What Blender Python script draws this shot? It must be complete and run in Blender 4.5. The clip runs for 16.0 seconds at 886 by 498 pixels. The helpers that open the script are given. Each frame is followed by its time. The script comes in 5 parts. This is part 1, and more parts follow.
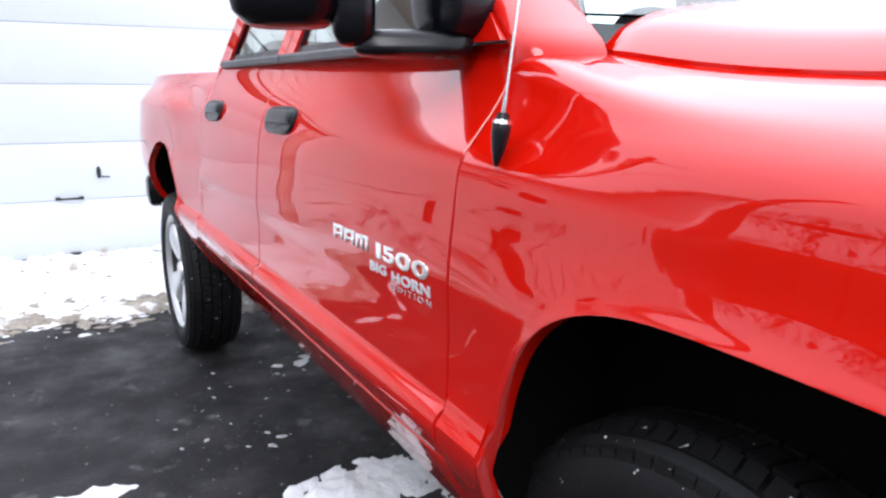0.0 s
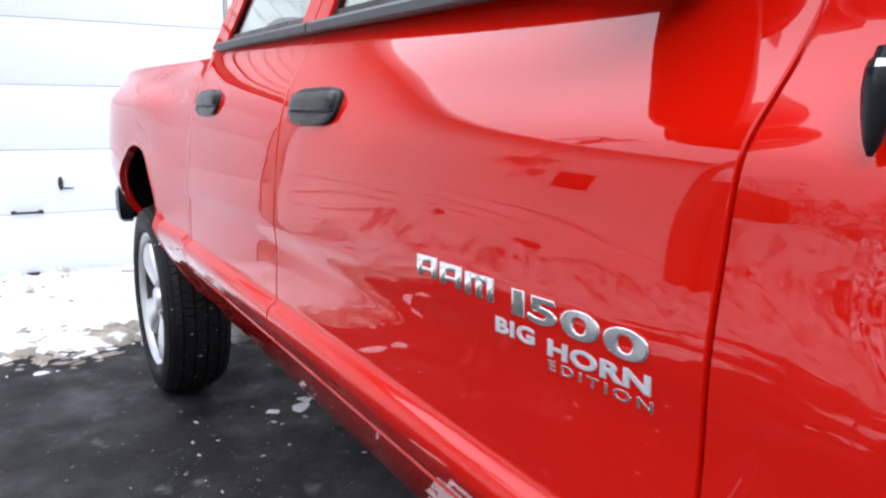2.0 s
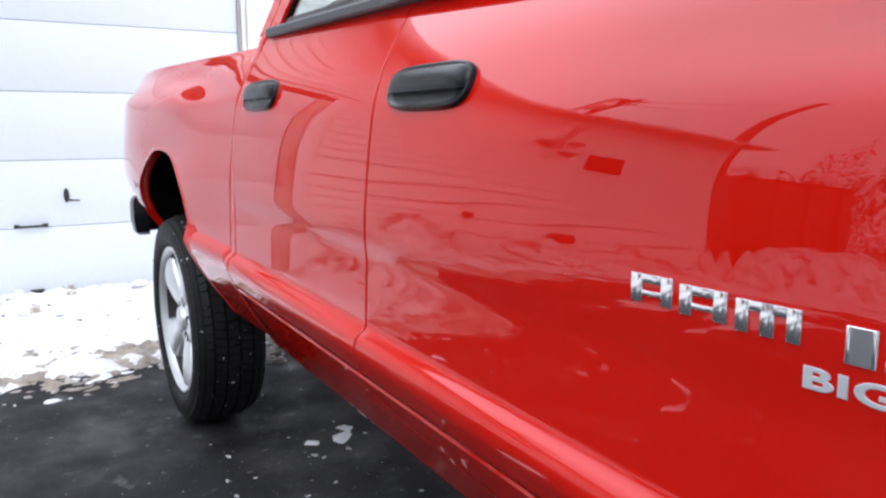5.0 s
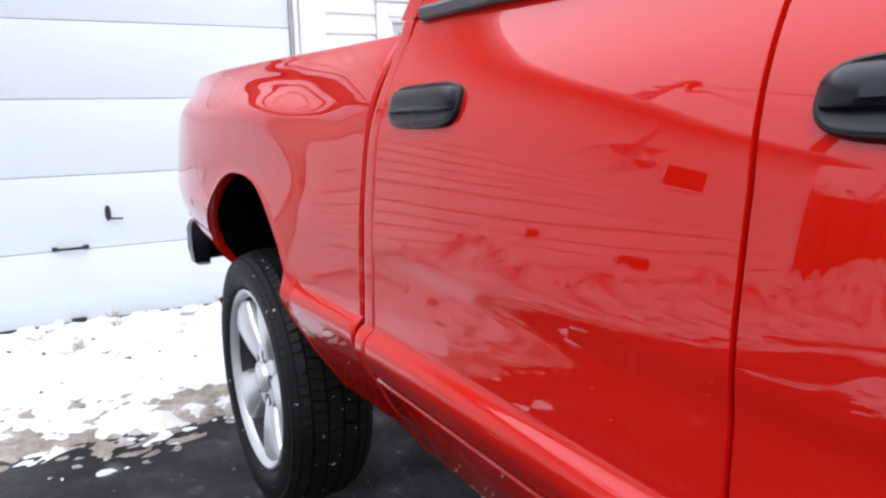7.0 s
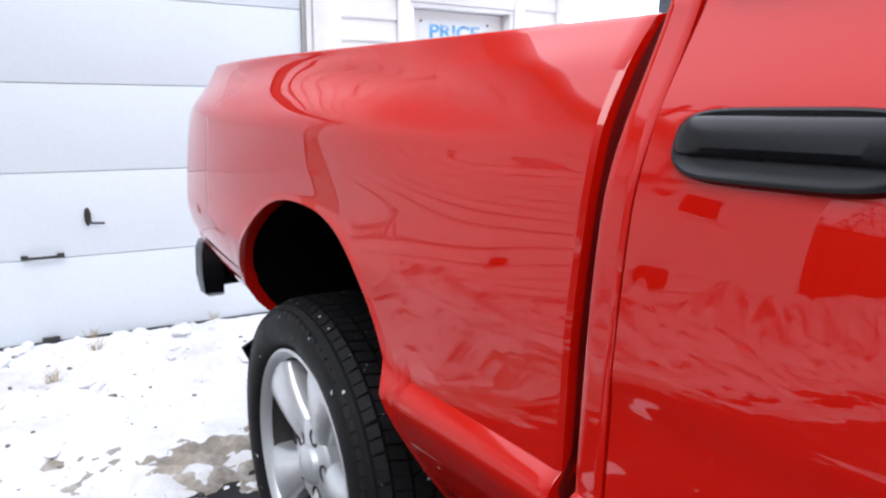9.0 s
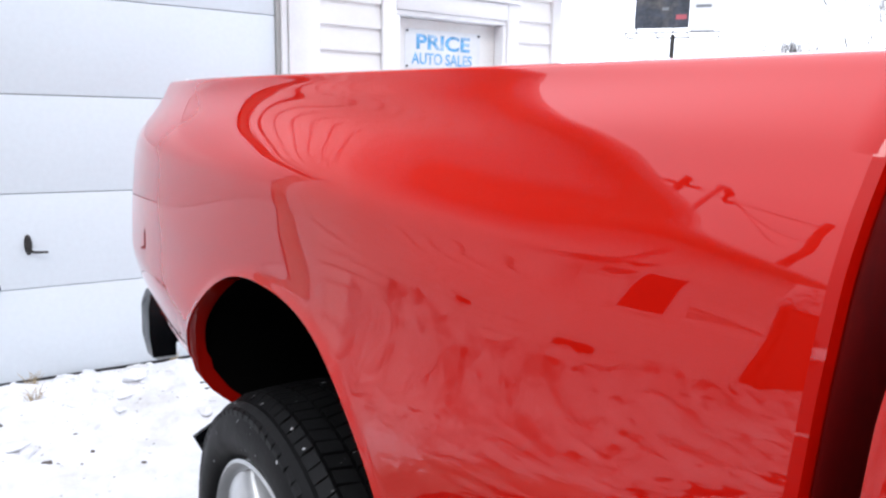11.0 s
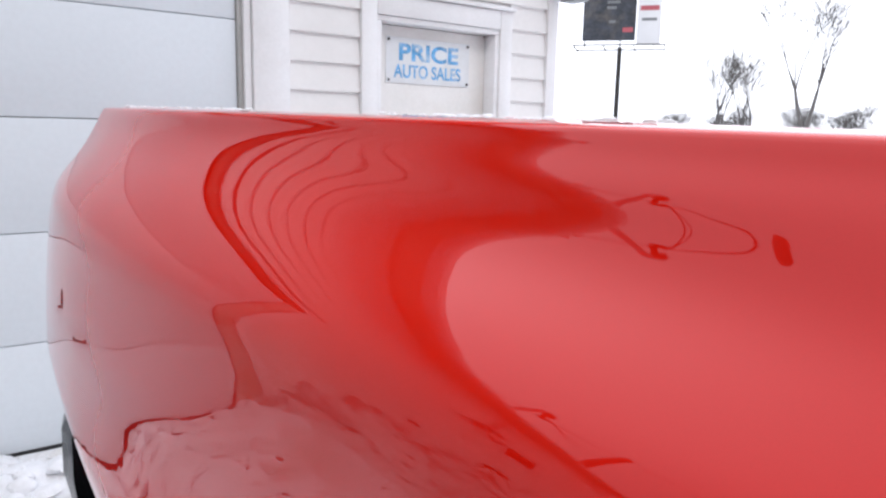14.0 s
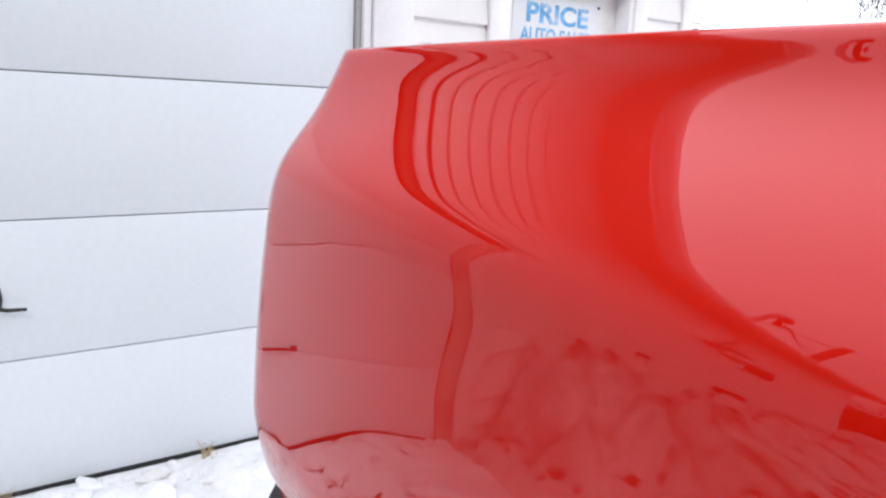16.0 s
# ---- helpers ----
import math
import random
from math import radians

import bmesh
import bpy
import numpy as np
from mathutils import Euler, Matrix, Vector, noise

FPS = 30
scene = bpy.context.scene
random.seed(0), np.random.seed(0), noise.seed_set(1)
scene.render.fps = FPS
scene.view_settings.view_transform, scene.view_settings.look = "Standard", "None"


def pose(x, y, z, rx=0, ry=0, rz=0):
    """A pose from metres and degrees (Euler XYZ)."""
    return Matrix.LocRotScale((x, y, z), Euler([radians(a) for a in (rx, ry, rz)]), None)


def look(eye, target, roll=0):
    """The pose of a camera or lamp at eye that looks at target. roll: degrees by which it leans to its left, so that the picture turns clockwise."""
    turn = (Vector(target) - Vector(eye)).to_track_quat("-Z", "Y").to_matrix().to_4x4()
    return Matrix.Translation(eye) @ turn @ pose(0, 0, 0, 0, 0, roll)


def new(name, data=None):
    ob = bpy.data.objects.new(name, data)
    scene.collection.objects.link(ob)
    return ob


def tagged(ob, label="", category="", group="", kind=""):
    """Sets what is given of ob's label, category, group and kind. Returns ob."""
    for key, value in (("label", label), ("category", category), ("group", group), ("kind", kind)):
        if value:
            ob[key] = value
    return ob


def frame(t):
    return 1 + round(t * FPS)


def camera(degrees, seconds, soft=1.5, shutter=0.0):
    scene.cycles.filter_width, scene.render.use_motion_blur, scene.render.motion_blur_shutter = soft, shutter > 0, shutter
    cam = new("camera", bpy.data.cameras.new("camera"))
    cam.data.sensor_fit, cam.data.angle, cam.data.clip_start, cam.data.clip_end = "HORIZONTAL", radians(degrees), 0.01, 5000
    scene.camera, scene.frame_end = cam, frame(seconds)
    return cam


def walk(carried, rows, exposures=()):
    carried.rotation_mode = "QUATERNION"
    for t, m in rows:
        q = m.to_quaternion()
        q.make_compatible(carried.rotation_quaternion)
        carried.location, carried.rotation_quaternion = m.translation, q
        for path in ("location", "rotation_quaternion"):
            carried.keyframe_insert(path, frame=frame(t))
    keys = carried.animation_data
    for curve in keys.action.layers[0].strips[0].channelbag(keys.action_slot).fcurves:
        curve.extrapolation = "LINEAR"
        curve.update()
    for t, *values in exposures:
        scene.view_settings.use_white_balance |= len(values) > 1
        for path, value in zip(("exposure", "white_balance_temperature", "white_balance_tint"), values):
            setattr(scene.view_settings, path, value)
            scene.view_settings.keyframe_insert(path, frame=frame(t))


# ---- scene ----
cam = camera(64.0, 16.0, soft=2.4)
PATH = [
    (0, (-0.332, -0.378, 1.333), (0.554, 1.367, 0.921), -0.1),
    (0.5, (-0.3, -0.244, 1.314), (0.573, 1.508, 0.903), -0.4),
    (1, (-0.321, -0.049, 1.312), (0.611, 1.678, 0.927), -1.5),
    (1.5, (-0.335, 0.08, 1.283), (0.604, 1.806, 0.909), 0.0),
    (2, (-0.312, 0.196, 1.267), (0.651, 1.909, 0.895), 0.4),
    (2.5, (-0.289, 0.271, 1.226), (0.685, 1.971, 0.826), 0.4),
    (3, (-0.281, 0.321, 1.22), (0.721, 2.003, 0.815), 0.3),
    (3.5, (-0.292, 0.357, 1.214), (0.706, 2.045, 0.823), -0.3),
    (3.7, (-0.303, 0.371, 1.216), (0.693, 2.067, 0.854), -0.6),
    (5.8, (-0.403, 0.79, 1.226), (0.567, 2.506, 0.888), 0.2),
    (6, (-0.398, 0.867, 1.239), (0.55, 2.592, 0.885), -0.6),
    (6.5, (-0.393, 1.043, 1.244), (0.514, 2.785, 0.863), -0.8),
    (7, (-0.419, 1.26, 1.272), (0.495, 3.003, 0.915), -1.5),
    (7.5, (-0.445, 1.405, 1.283), (0.478, 3.136, 0.896), -0.7),
    (8, (-0.419, 1.61, 1.284), (0.474, 3.362, 0.92), -1.2),
    (8.5, (-0.44, 1.78, 1.292), (0.449, 3.527, 0.893), -0.1),
    (9, (-0.459, 1.943, 1.328), (0.525, 3.642, 0.946), 0.3),
    (9.2, (-0.456, 1.995, 1.328), (0.554, 3.68, 0.95), 0.7),
    (11.3, (-0.289, 2.392, 1.41), (0.773, 4.049, 1.051), 1.5),
    (11.5, (-0.285, 2.411, 1.42), (0.799, 4.052, 1.057), 1.7),
    (12, (-0.273, 2.48, 1.437), (0.849, 4.1, 1.095), 1.7),
    (12.5, (-0.236, 2.578, 1.43), (0.897, 4.195, 1.109), 1.5),
    (13, (-0.185, 2.688, 1.444), (0.962, 4.298, 1.14), 0.7),
    (13.5, (-0.154, 2.831, 1.444), (0.988, 4.439, 1.112), 0.9),
    (14, (-0.157, 3.009, 1.455), (1.007, 4.6, 1.123), 1.3),
    (14.5, (-0.189, 3.196, 1.459), (1.015, 4.759, 1.13), 2.5),
    (15, (-0.206, 3.35, 1.433), (0.996, 4.91, 1.085), 2.9),
    (15.5, (-0.224, 3.509, 1.425), (0.887, 5.124, 1.028), 2.2),
    (16, (-0.285, 3.75, 1.418), (0.834, 5.36, 1.021), 2.6),
]
walk(cam, [(t, look(eye, target, roll)) for t, eye, target, roll in PATH],
     [(0, 0.04, 6100, 12), (1, 0.14, 6100, 12), (3.5, -0.04, 6100, 12), (6, -0.08, 6100, 12), (9, -0.27, 6150, 12), (12, -0.36, 6150, 12), (13, -0.52, 6250, 12), (14.5, -0.74, 6350, 12), (16, -0.46, 6350, 12)])

# ---- world, light ----
world = bpy.data.worlds.new("winter_sky")
scene.world = world
world.use_nodes = True
wn, wl = world.node_tree.nodes, world.node_tree.links
sky = wn.new("ShaderNodeTexSky")
sky.sky_type = "NISHITA"
sky.sun_disc = False
sky.sun_elevation, sky.sun_rotation = radians(38), radians(215)
sky.air_density, sky.dust_density, sky.ozone_density = 1.0, 4.0, 1.0
grey = wn.new("ShaderNodeHueSaturation")
grey.inputs["Saturation"].default_value = 0.22
wl.new(sky.outputs["Color"], grey.inputs["Color"])
veil = wn.new("ShaderNodeMix")
veil.data_type = "RGBA"
veil.inputs["Factor"].default_value = 0.78
veil.inputs["B"].default_value = (16.3, 16.8, 18.0, 1)
wl.new(grey.outputs["Color"], veil.inputs["A"])
# a cloudy sky is brighter overhead than at the horizon
where, split, rise, glow = wn.new("ShaderNodeTexCoord"), wn.new("ShaderNodeSeparateXYZ"), wn.new("ShaderNodeMapRange"), wn.new("ShaderNodeVectorMath")
wl.new(where.outputs["Generated"], split.inputs[0])
high = wn.new("ShaderNodeMath")
high.operation = "POWER"
high.inputs[1].default_value = 2.2
high.use_clamp = True
wl.new(split.outputs["Z"], high.inputs[0])
wl.new(high.outputs[0], rise.inputs["Value"])
rise.inputs["To Min"].default_value, rise.inputs["To Max"].default_value = 1.08, 1.95
# and thinner cloud beyond the workshop makes that side of the sky brighter
side, lift, both_ways = wn.new("ShaderNodeVectorMath"), wn.new("ShaderNodeMath"), wn.new("ShaderNodeMath")
side.operation, lift.operation, both_ways.operation = "DOT_PRODUCT", "MULTIPLY_ADD", "MULTIPLY"
side.inputs[1].default_value = (0.70, 0.71, 0.0)
wl.new(where.outputs["Generated"], side.inputs[0])
wl.new(side.outputs["Value"], lift.inputs[0])
lift.inputs[1].default_value, lift.inputs[2].default_value = 0.84, 1.0
wl.new(rise.outputs[0], both_ways.inputs[0])
wl.new(lift.outputs[0], both_ways.inputs[1])
glow.operation = "SCALE"
wl.new(veil.outputs["Result"], glow.inputs[0])
wl.new(both_ways.outputs[0], glow.inputs["Scale"])
wl.new(glow.outputs[0], wn["Background"].inputs["Color"])
wn["Background"].inputs["Strength"].default_value = 0.13
sun = new("sun", bpy.data.lights.new("sun", "SUN"))
sun.data.energy, sun.data.angle, sun.data.color = 1.25, radians(25), (1.0, 0.97, 0.93)
sun.matrix_world = look((-20, -26, 30), (0, 3, 0))


# ---- materials ----
def material(name, colour, rough=0.5, metal=0.0, vary=0.12, scale=6.0, fine=60.0, bump=0.0, coat=0.0, second=None, amount=0.5, rand=0.0, spec=0.5, wet=0.15):
    """A principled surface with broad and fine variation; second is a stain colour laid over by a noise of its own."""
    m = bpy.data.materials.new(name)
    m.use_nodes = True
    n, l = m.node_tree.nodes, m.node_tree.links
    p = n["Principled BSDF"]
    p.inputs["Metallic"].default_value = metal
    p.inputs["Specular IOR Level"].default_value = spec
    at = n.new("ShaderNodeTexCoord")
    broad, small = n.new("ShaderNodeTexNoise"), n.new("ShaderNodeTexNoise")
    broad.inputs["Scale"].default_value, broad.inputs["Detail"].default_value = scale, 5
    small.inputs["Scale"].default_value, small.inputs["Detail"].default_value = fine, 4
    for t in (broad, small):
        l.new(at.outputs["Object"], t.inputs["Vector"])
    ramp = n.new("ShaderNodeMapRange")
    ramp.inputs["From Min"].default_value, ramp.inputs["From Max"].default_value = 0.3, 0.7
    ramp.inputs["To Min"].default_value, ramp.inputs["To Max"].default_value = 1 - vary, 1 + vary
    l.new(broad.outputs["Fac"], ramp.inputs["Value"])
    ramp2 = n.new("ShaderNodeMapRange")
    ramp2.inputs["From Min"].default_value, ramp2.inputs["From Max"].default_value = 0.3, 0.7
    ramp2.inputs["To Min"].default_value, ramp2.inputs["To Max"].default_value = 1 - vary * 0.6, 1 + vary * 0.6
    l.new(small.outputs["Fac"], ramp2.inputs["Value"])
    times = n.new("ShaderNodeMath")
    times.operation = "MULTIPLY"
    l.new(ramp.outputs[0], times.inputs[0])
    l.new(ramp2.outputs[0], times.inputs[1])
    value = times.outputs[0]
    if rand:
        info, r3, t2 = n.new("ShaderNodeObjectInfo"), n.new("ShaderNodeMapRange"), n.new("ShaderNodeMath")
        r3.inputs["To Min"].default_value, r3.inputs["To Max"].default_value = 1 - rand, 1 + rand
        t2.operation = "MULTIPLY"
        l.new(info.outputs["Random"], r3.inputs["Value"])
        l.new(value, t2.inputs[0])
        l.new(r3.outputs[0], t2.inputs[1])
        value = t2.outputs[0]
    tint = n.new("ShaderNodeVectorMath")
    tint.operation = "SCALE"
    tint.inputs[0].default_value = colour
    l.new(value, tint.inputs["Scale"])
    out = tint.outputs[0]
    if second:
        stain, cut, mix = n.new("ShaderNodeTexNoise"), n.new("ShaderNodeMapRange"), n.new("ShaderNodeMix")
        stain.inputs["Scale"].default_value, stain.inputs["Detail"].default_value, stain.inputs["Roughness"].default_value = scale * 0.6, 9, 0.65
        l.new(at.outputs["Object"], stain.inputs["Vector"])
        cut.inputs["From Min"].default_value, cut.inputs["From Max"].default_value = 0.48, 0.68
        cut.inputs["To Max"].default_value = amount
        l.new(stain.outputs["Fac"], cut.inputs["Value"])
        mix.data_type = "RGBA"
        l.new(cut.outputs[0], mix.inputs["Factor"])
        l.new(out, mix.inputs["A"])
        mix.inputs["B"].default_value = (*second, 1)
        out = mix.outputs["Result"]
    l.new(out, p.inputs["Base Color"])
    gloss = n.new("ShaderNodeMapRange")
    gloss.inputs["From Min"].default_value, gloss.inputs["From Max"].default_value = 0.3, 0.7
    gloss.inputs["To Min"].default_value, gloss.inputs["To Max"].default_value = rough * (1 - wet), min(1, rough * (1 + wet))
    l.new(broad.outputs["Fac"], gloss.inputs["Value"])
    l.new(gloss.outputs[0], p.inputs["Roughness"])
    if coat:
        p.inputs["Coat Weight"].default_value, p.inputs["Coat Roughness"].default_value = coat, 0.015
    if bump:
        b = n.new("ShaderNodeBump")
        b.inputs["Strength"].default_value, b.inputs["Distance"].default_value = 1.0, bump
        l.new(small.outputs["Fac"], b.inputs["Height"])
        l.new(b.outputs["Normal"], p.inputs["Normal"])
    return m


RED = material("red_paint", (0.58, 0.0055, 0.0006), 0.5, vary=0.03, scale=2, fine=900, coat=1.0, spec=0.0)
RED.node_tree.nodes["Principled BSDF"].inputs["Coat IOR"].default_value = 1.54
# inner bed red; on the flange it paints the shade of the cab gap
DARK_RED = material("red_inner_and_gap_shade", (0.20, 0.004, 0.004), 0.6, vary=0.2, second=(0.03, 0.008, 0.008), amount=0.7, spec=0.25)
BLACK = material("black_plastic", (0.0045, 0.005, 0.007), 0.27, vary=0.1, fine=400, bump=0.0001, spec=0.35)
# black of the liners, and of the strips that paint shade in door gaps
LINER_AND_SHADE = material("liner_and_gap_shade", (0.003, 0.003, 0.003), 0.95, vary=0.2, spec=0.05)
RUBBER = material("tyre_rubber", (0.0055, 0.0056, 0.0062), 0.62, vary=0.35, scale=9, fine=120, bump=0.0008, second=(0.016, 0.016, 0.016), amount=0.3, spec=0.28)
def flecked(m, colour, scale, low, high):
    """Lays small scattered flecks over a surface."""
    n, l = m.node_tree.nodes, m.node_tree.links
    p = n["Principled BSDF"]
    was = p.inputs["Base Color"].links[0].from_socket
    at, spot, cut, mix = n.new("ShaderNodeTexCoord"), n.new("ShaderNodeTexNoise"), n.new("ShaderNodeMapRange"), n.new("ShaderNodeMix")
    spot.inputs["Scale"].default_value, spot.inputs["Detail"].default_value = scale, 3
    l.new(at.outputs["Object"], spot.inputs["Vector"])
    l.new(spot.outputs["Fac"], cut.inputs["Value"])
    cut.inputs["From Min"].default_value, cut.inputs["From Max"].default_value = low, high
    mix.data_type = "RGBA"
    l.new(cut.outputs[0], mix.inputs["Factor"])
    l.new(was, mix.inputs["A"])
    mix.inputs["B"].default_value = (*colour, 1)
    l.new(mix.outputs["Result"], p.inputs["Base Color"])


flecked(RUBBER, (0.7, 0.7, 0.72), 55, 0.705, 0.735)
ALLOY = material("alloy", (0.70, 0.72, 0.74), 0.33, 0.55, vary=0.05, scale=8, second=(0.42, 0.42, 0.42), amount=0.2)
CHROME = material("chrome", (0.93, 0.94, 0.95), 0.13, 1.0, vary=0.02)
SILVER = material("satin_silver", (0.74, 0.79, 0.83), 0.34, 0.55, vary=0.03)
GREY_TRIM = material("belt_rubber", (0.07, 0.075, 0.08), 0.5, vary=0.1)
STEEL = material("antenna_steel", (0.55, 0.55, 0.55), 0.25, 1.0, vary=0.03)
CLOTH = material("seat_cloth", (0.05, 0.05, 0.052), 0.9, vary=0.2, fine=300)
LAMP_RED = material("tail_lamp_lens", (0.25, 0.004, 0.004), 0.12, coat=1.0, vary=0.05)
DOORWHITE = material("garage_door_paint", (0.73, 0.78, 0.82), 0.45, vary=0.03, scale=1.2, fine=40, bump=0.0004, second=(0.62, 0.62, 0.60), amount=0.16)
SIDING = material("vinyl_siding", (0.86, 0.85, 0.84), 0.5, vary=0.03, scale=1.5, fine=30, bump=0.0004, rand=0.025, second=(0.62, 0.60, 0.56), amount=0.12)
TRIM = material("white_trim", (0.85, 0.85, 0.86), 0.5, vary=0.04, scale=3, second=(0.55, 0.54, 0.51), amount=0.22)
HEAD_SHADE = material("head_shade_brown", (0.16, 0.11, 0.08), 0.8, vary=0.25, scale=4, fine=60, second=(0.30, 0.25, 0.21), amount=0.7)
RUSTY = material("rust_stained_paint", (0.58, 0.50, 0.45), 0.7, vary=0.12, scale=5, fine=60, second=(0.34, 0.19, 0.12), amount=0.7)
flecked(RUSTY, (0.16, 0.05, 0.02), 7, 0.62, 0.68)
SOFFIT = material("weathered_soffit", (0.50, 0.40, 0.32), 0.85, vary=0.2, scale=2)
JAMB = material("grey_jamb", (0.42, 0.42, 0.41), 0.6, vary=0.1, scale=5)
STEELDOOR = material("painted_steel_door", (0.83, 0.82, 0.80), 0.5, vary=0.04, scale=2, second=(0.55, 0.46, 0.34), amount=0.25)
SEAM = material("dirty_seam", (0.10, 0.085, 0.07), 0.9, vary=0.3, scale=9)
IRON = material("dark_iron", (0.045, 0.042, 0.04), 0.55, 0.5, vary=0.2, scale=30)
SEAL = material("rubber_seal", (0.03, 0.03, 0.032), 0.8, vary=0.25, scale=12)
SIGN = material("sign_white", (0.80, 0.83, 0.86), 0.45, vary=0.03, second=(0.62, 0.60, 0.55), amount=0.3)
BLUE = material("faded_blue_paint", (0.13, 0.40, 0.72), 0.6, vary=0.3, scale=14, second=(0.70, 0.80, 0.88), amount=1.0)
ROOF = material("roof_shingle", (0.11, 0.10, 0.095), 0.9, vary=0.25, scale=4, fine=50, bump=0.003)
ASPHALT = material("wet_asphalt", (0.014, 0.0137, 0.0150), 0.60, vary=0.45, scale=3.2, fine=110, bump=0.004, second=(0.050, 0.049, 0.050), amount=0.9, wet=0.5, spec=0.22)
flecked(ASPHALT, (0.16, 0.16, 0.165), 34, 0.67, 0.73)
flecked(ASPHALT, (0.10, 0.10, 0.10), 6, 0.64, 0.74)
SNOW = material("snow", (0.84, 0.85, 0.88), 0.7, vary=0.07, scale=4.0, fine=28, bump=0.012, second=(0.50, 0.47, 0.42), amount=0.6)
flecked(SNOW, (0.30, 0.28, 0.25), 22, 0.70, 0.76)
SLUSH = material("brown_slush", (0.30, 0.265, 0.22), 0.65, vary=0.35, scale=7, fine=40, bump=0.010, second=(0.66, 0.65, 0.63), amount=0.9)
DIRTY_SNOW = material("ploughed_snow", (0.66, 0.65, 0.65), 0.8, vary=0.2, scale=3.0, fine=14, bump=0.03, second=(0.13, 0.11, 0.09), amount=0.9)
flecked(DIRTY_SNOW, (0.10, 0.085, 0.07), 7, 0.56, 0.70)
STRAW = material("dry_grass", (0.42, 0.33, 0.20), 0.8, vary=0.3, scale=30)
GRIT = material("snow_grit", (0.40, 0.40, 0.41), 0.7, vary=0.3, scale=30)
DIRT = material("dirt", (0.13, 0.11, 0.095), 0.9, vary=0.3, scale=20)
FIELD = material("snow_field", (0.82, 0.83, 0.86), 0.8, vary=0.08, scale=0.3, fine=6)
BARK = material("bare_bark", (0.15, 0.14, 0.135), 0.9, vary=0.25, scale=3)
BRUSH = material("brush", (0.045, 0.038, 0.032), 0.95, vary=0.3, scale=1.0)
WOOD = material("pole_wood", (0.12, 0.09, 0.07), 0.85, vary=0.2, scale=4)
SCREEN = material("billboard_dark", (0.04, 0.045, 0.058), 0.5, vary=0.5, scale=0.7, fine=3, second=(0.17, 0.15, 0.13), amount=0.7)
POSTER = material("billboard_white", (0.75, 0.75, 0.76), 0.6, vary=0.05, scale=0.3)
POSTER_RED = material("billboard_red", (0.45, 0.10, 0.12), 0.6)
BROWN = material("rusty_brown_steel", (0.16, 0.055, 0.035), 0.7, vary=0.25, scale=2)
GLASSDARK = material("window_dark", (0.02, 0.022, 0.025), 0.08, vary=0.05, coat=0.5)
FLOODGREY = material("lamp_grey", (0.25, 0.26, 0.27), 0.4, 0.6)

GLASS = bpy.data.materials.new("tinted_glass")
GLASS.use_nodes = True
gp = GLASS.node_tree.nodes["Principled BSDF"]
gp.inputs["Base Color"].default_value = (0.72, 0.80, 0.78, 1)
gp.inputs["Roughness"].default_value = 0.01
gp.inputs["Transmission Weight"].default_value = 1.0
gp.inputs["IOR"].default_value = 1.45


# ---- builders ----
def finish(me, mat, smooth=35):
    me.materials.append(mat)
    if smooth:
        for p in me.polygons:
            p.use_smooth = True
        me.set_sharp_from_angle(angle=radians(smooth))
    return me


def mesh_of(name, verts, faces, mat, smooth=35):
    me = bpy.data.meshes.new(name)
    me.from_pydata([tuple(v) for v in verts], [], faces)
    me.update()
    return finish(me, mat, smooth)


def part(name, me, parent=None, label="", m=None):
    ob = new(name, me)
    if parent is not None:
        ob.parent = parent
    if m is not None:
        ob.matrix_basis = m
    if label:
        ob["label"] = label
    return ob


def thing(name, me, label, category, m=None, group="", kind=""):
    ob = new(name, me)
    if m is not None:
        ob.matrix_basis = m
    return tagged(ob, label, category, group, kind)


def from_bm(name, bm, mat, smooth=35):
    me = bpy.data.meshes.new(name)
    bm.normal_update()
    bm.to_mesh(me)
    bm.free()
    return finish(me, mat, smooth)


def add_box(bm, x0, x1, y0, y1, z0, z1, bevel=0.0, seg=2):
    made = bmesh.ops.create_cube(bm, size=1.0, matrix=Matrix.Translation(((x0 + x1) / 2, (y0 + y1) / 2, (z0 + z1) / 2)) @ Matrix.Diagonal((x1 - x0, y1 - y0, z1 - z0, 1)))
    if bevel:
        edges = list({e for v in made["verts"] for e in v.link_edges})
        bmesh.ops.bevel(bm, geom=edges, offset=bevel, segments=seg, affect="EDGES", profile=0.5)


def box(name, mat, x0, x1, y0, y1, z0, z1, bevel=0.0, seg=2):
    bm = bmesh.new()
    add_box(bm, x0, x1, y0, y1, z0, z1, bevel, seg)
    return from_bm(name, bm, mat)


def lathe(name, mat, profile, n=48, axis="x", smooth=35, closed=False):
    """Turns a list of (along, radius) round an axis."""
    v, f = [], []
    for a, r in profile:
        for k in range(n):
            t = 2 * math.pi * k / n
            c, s = r * math.cos(t), r * math.sin(t)
            v.append((a, c, s) if axis == "x" else ((c, a, s) if axis == "y" else (c, s, a)))
    rows = len(profile)
    for i in range(rows if closed else rows - 1):
        j = (i + 1) % rows
        for k in range(n):
            k2 = (k + 1) % n
            f.append((i * n + k, i * n + k2, j * n + k2, j * n + k))
    if not closed:
        f.append(tuple(range(n)))
        f.append(tuple((rows - 1) * n + k for k in range(n)))
    return mesh_of(name, v, f, mat, smooth)


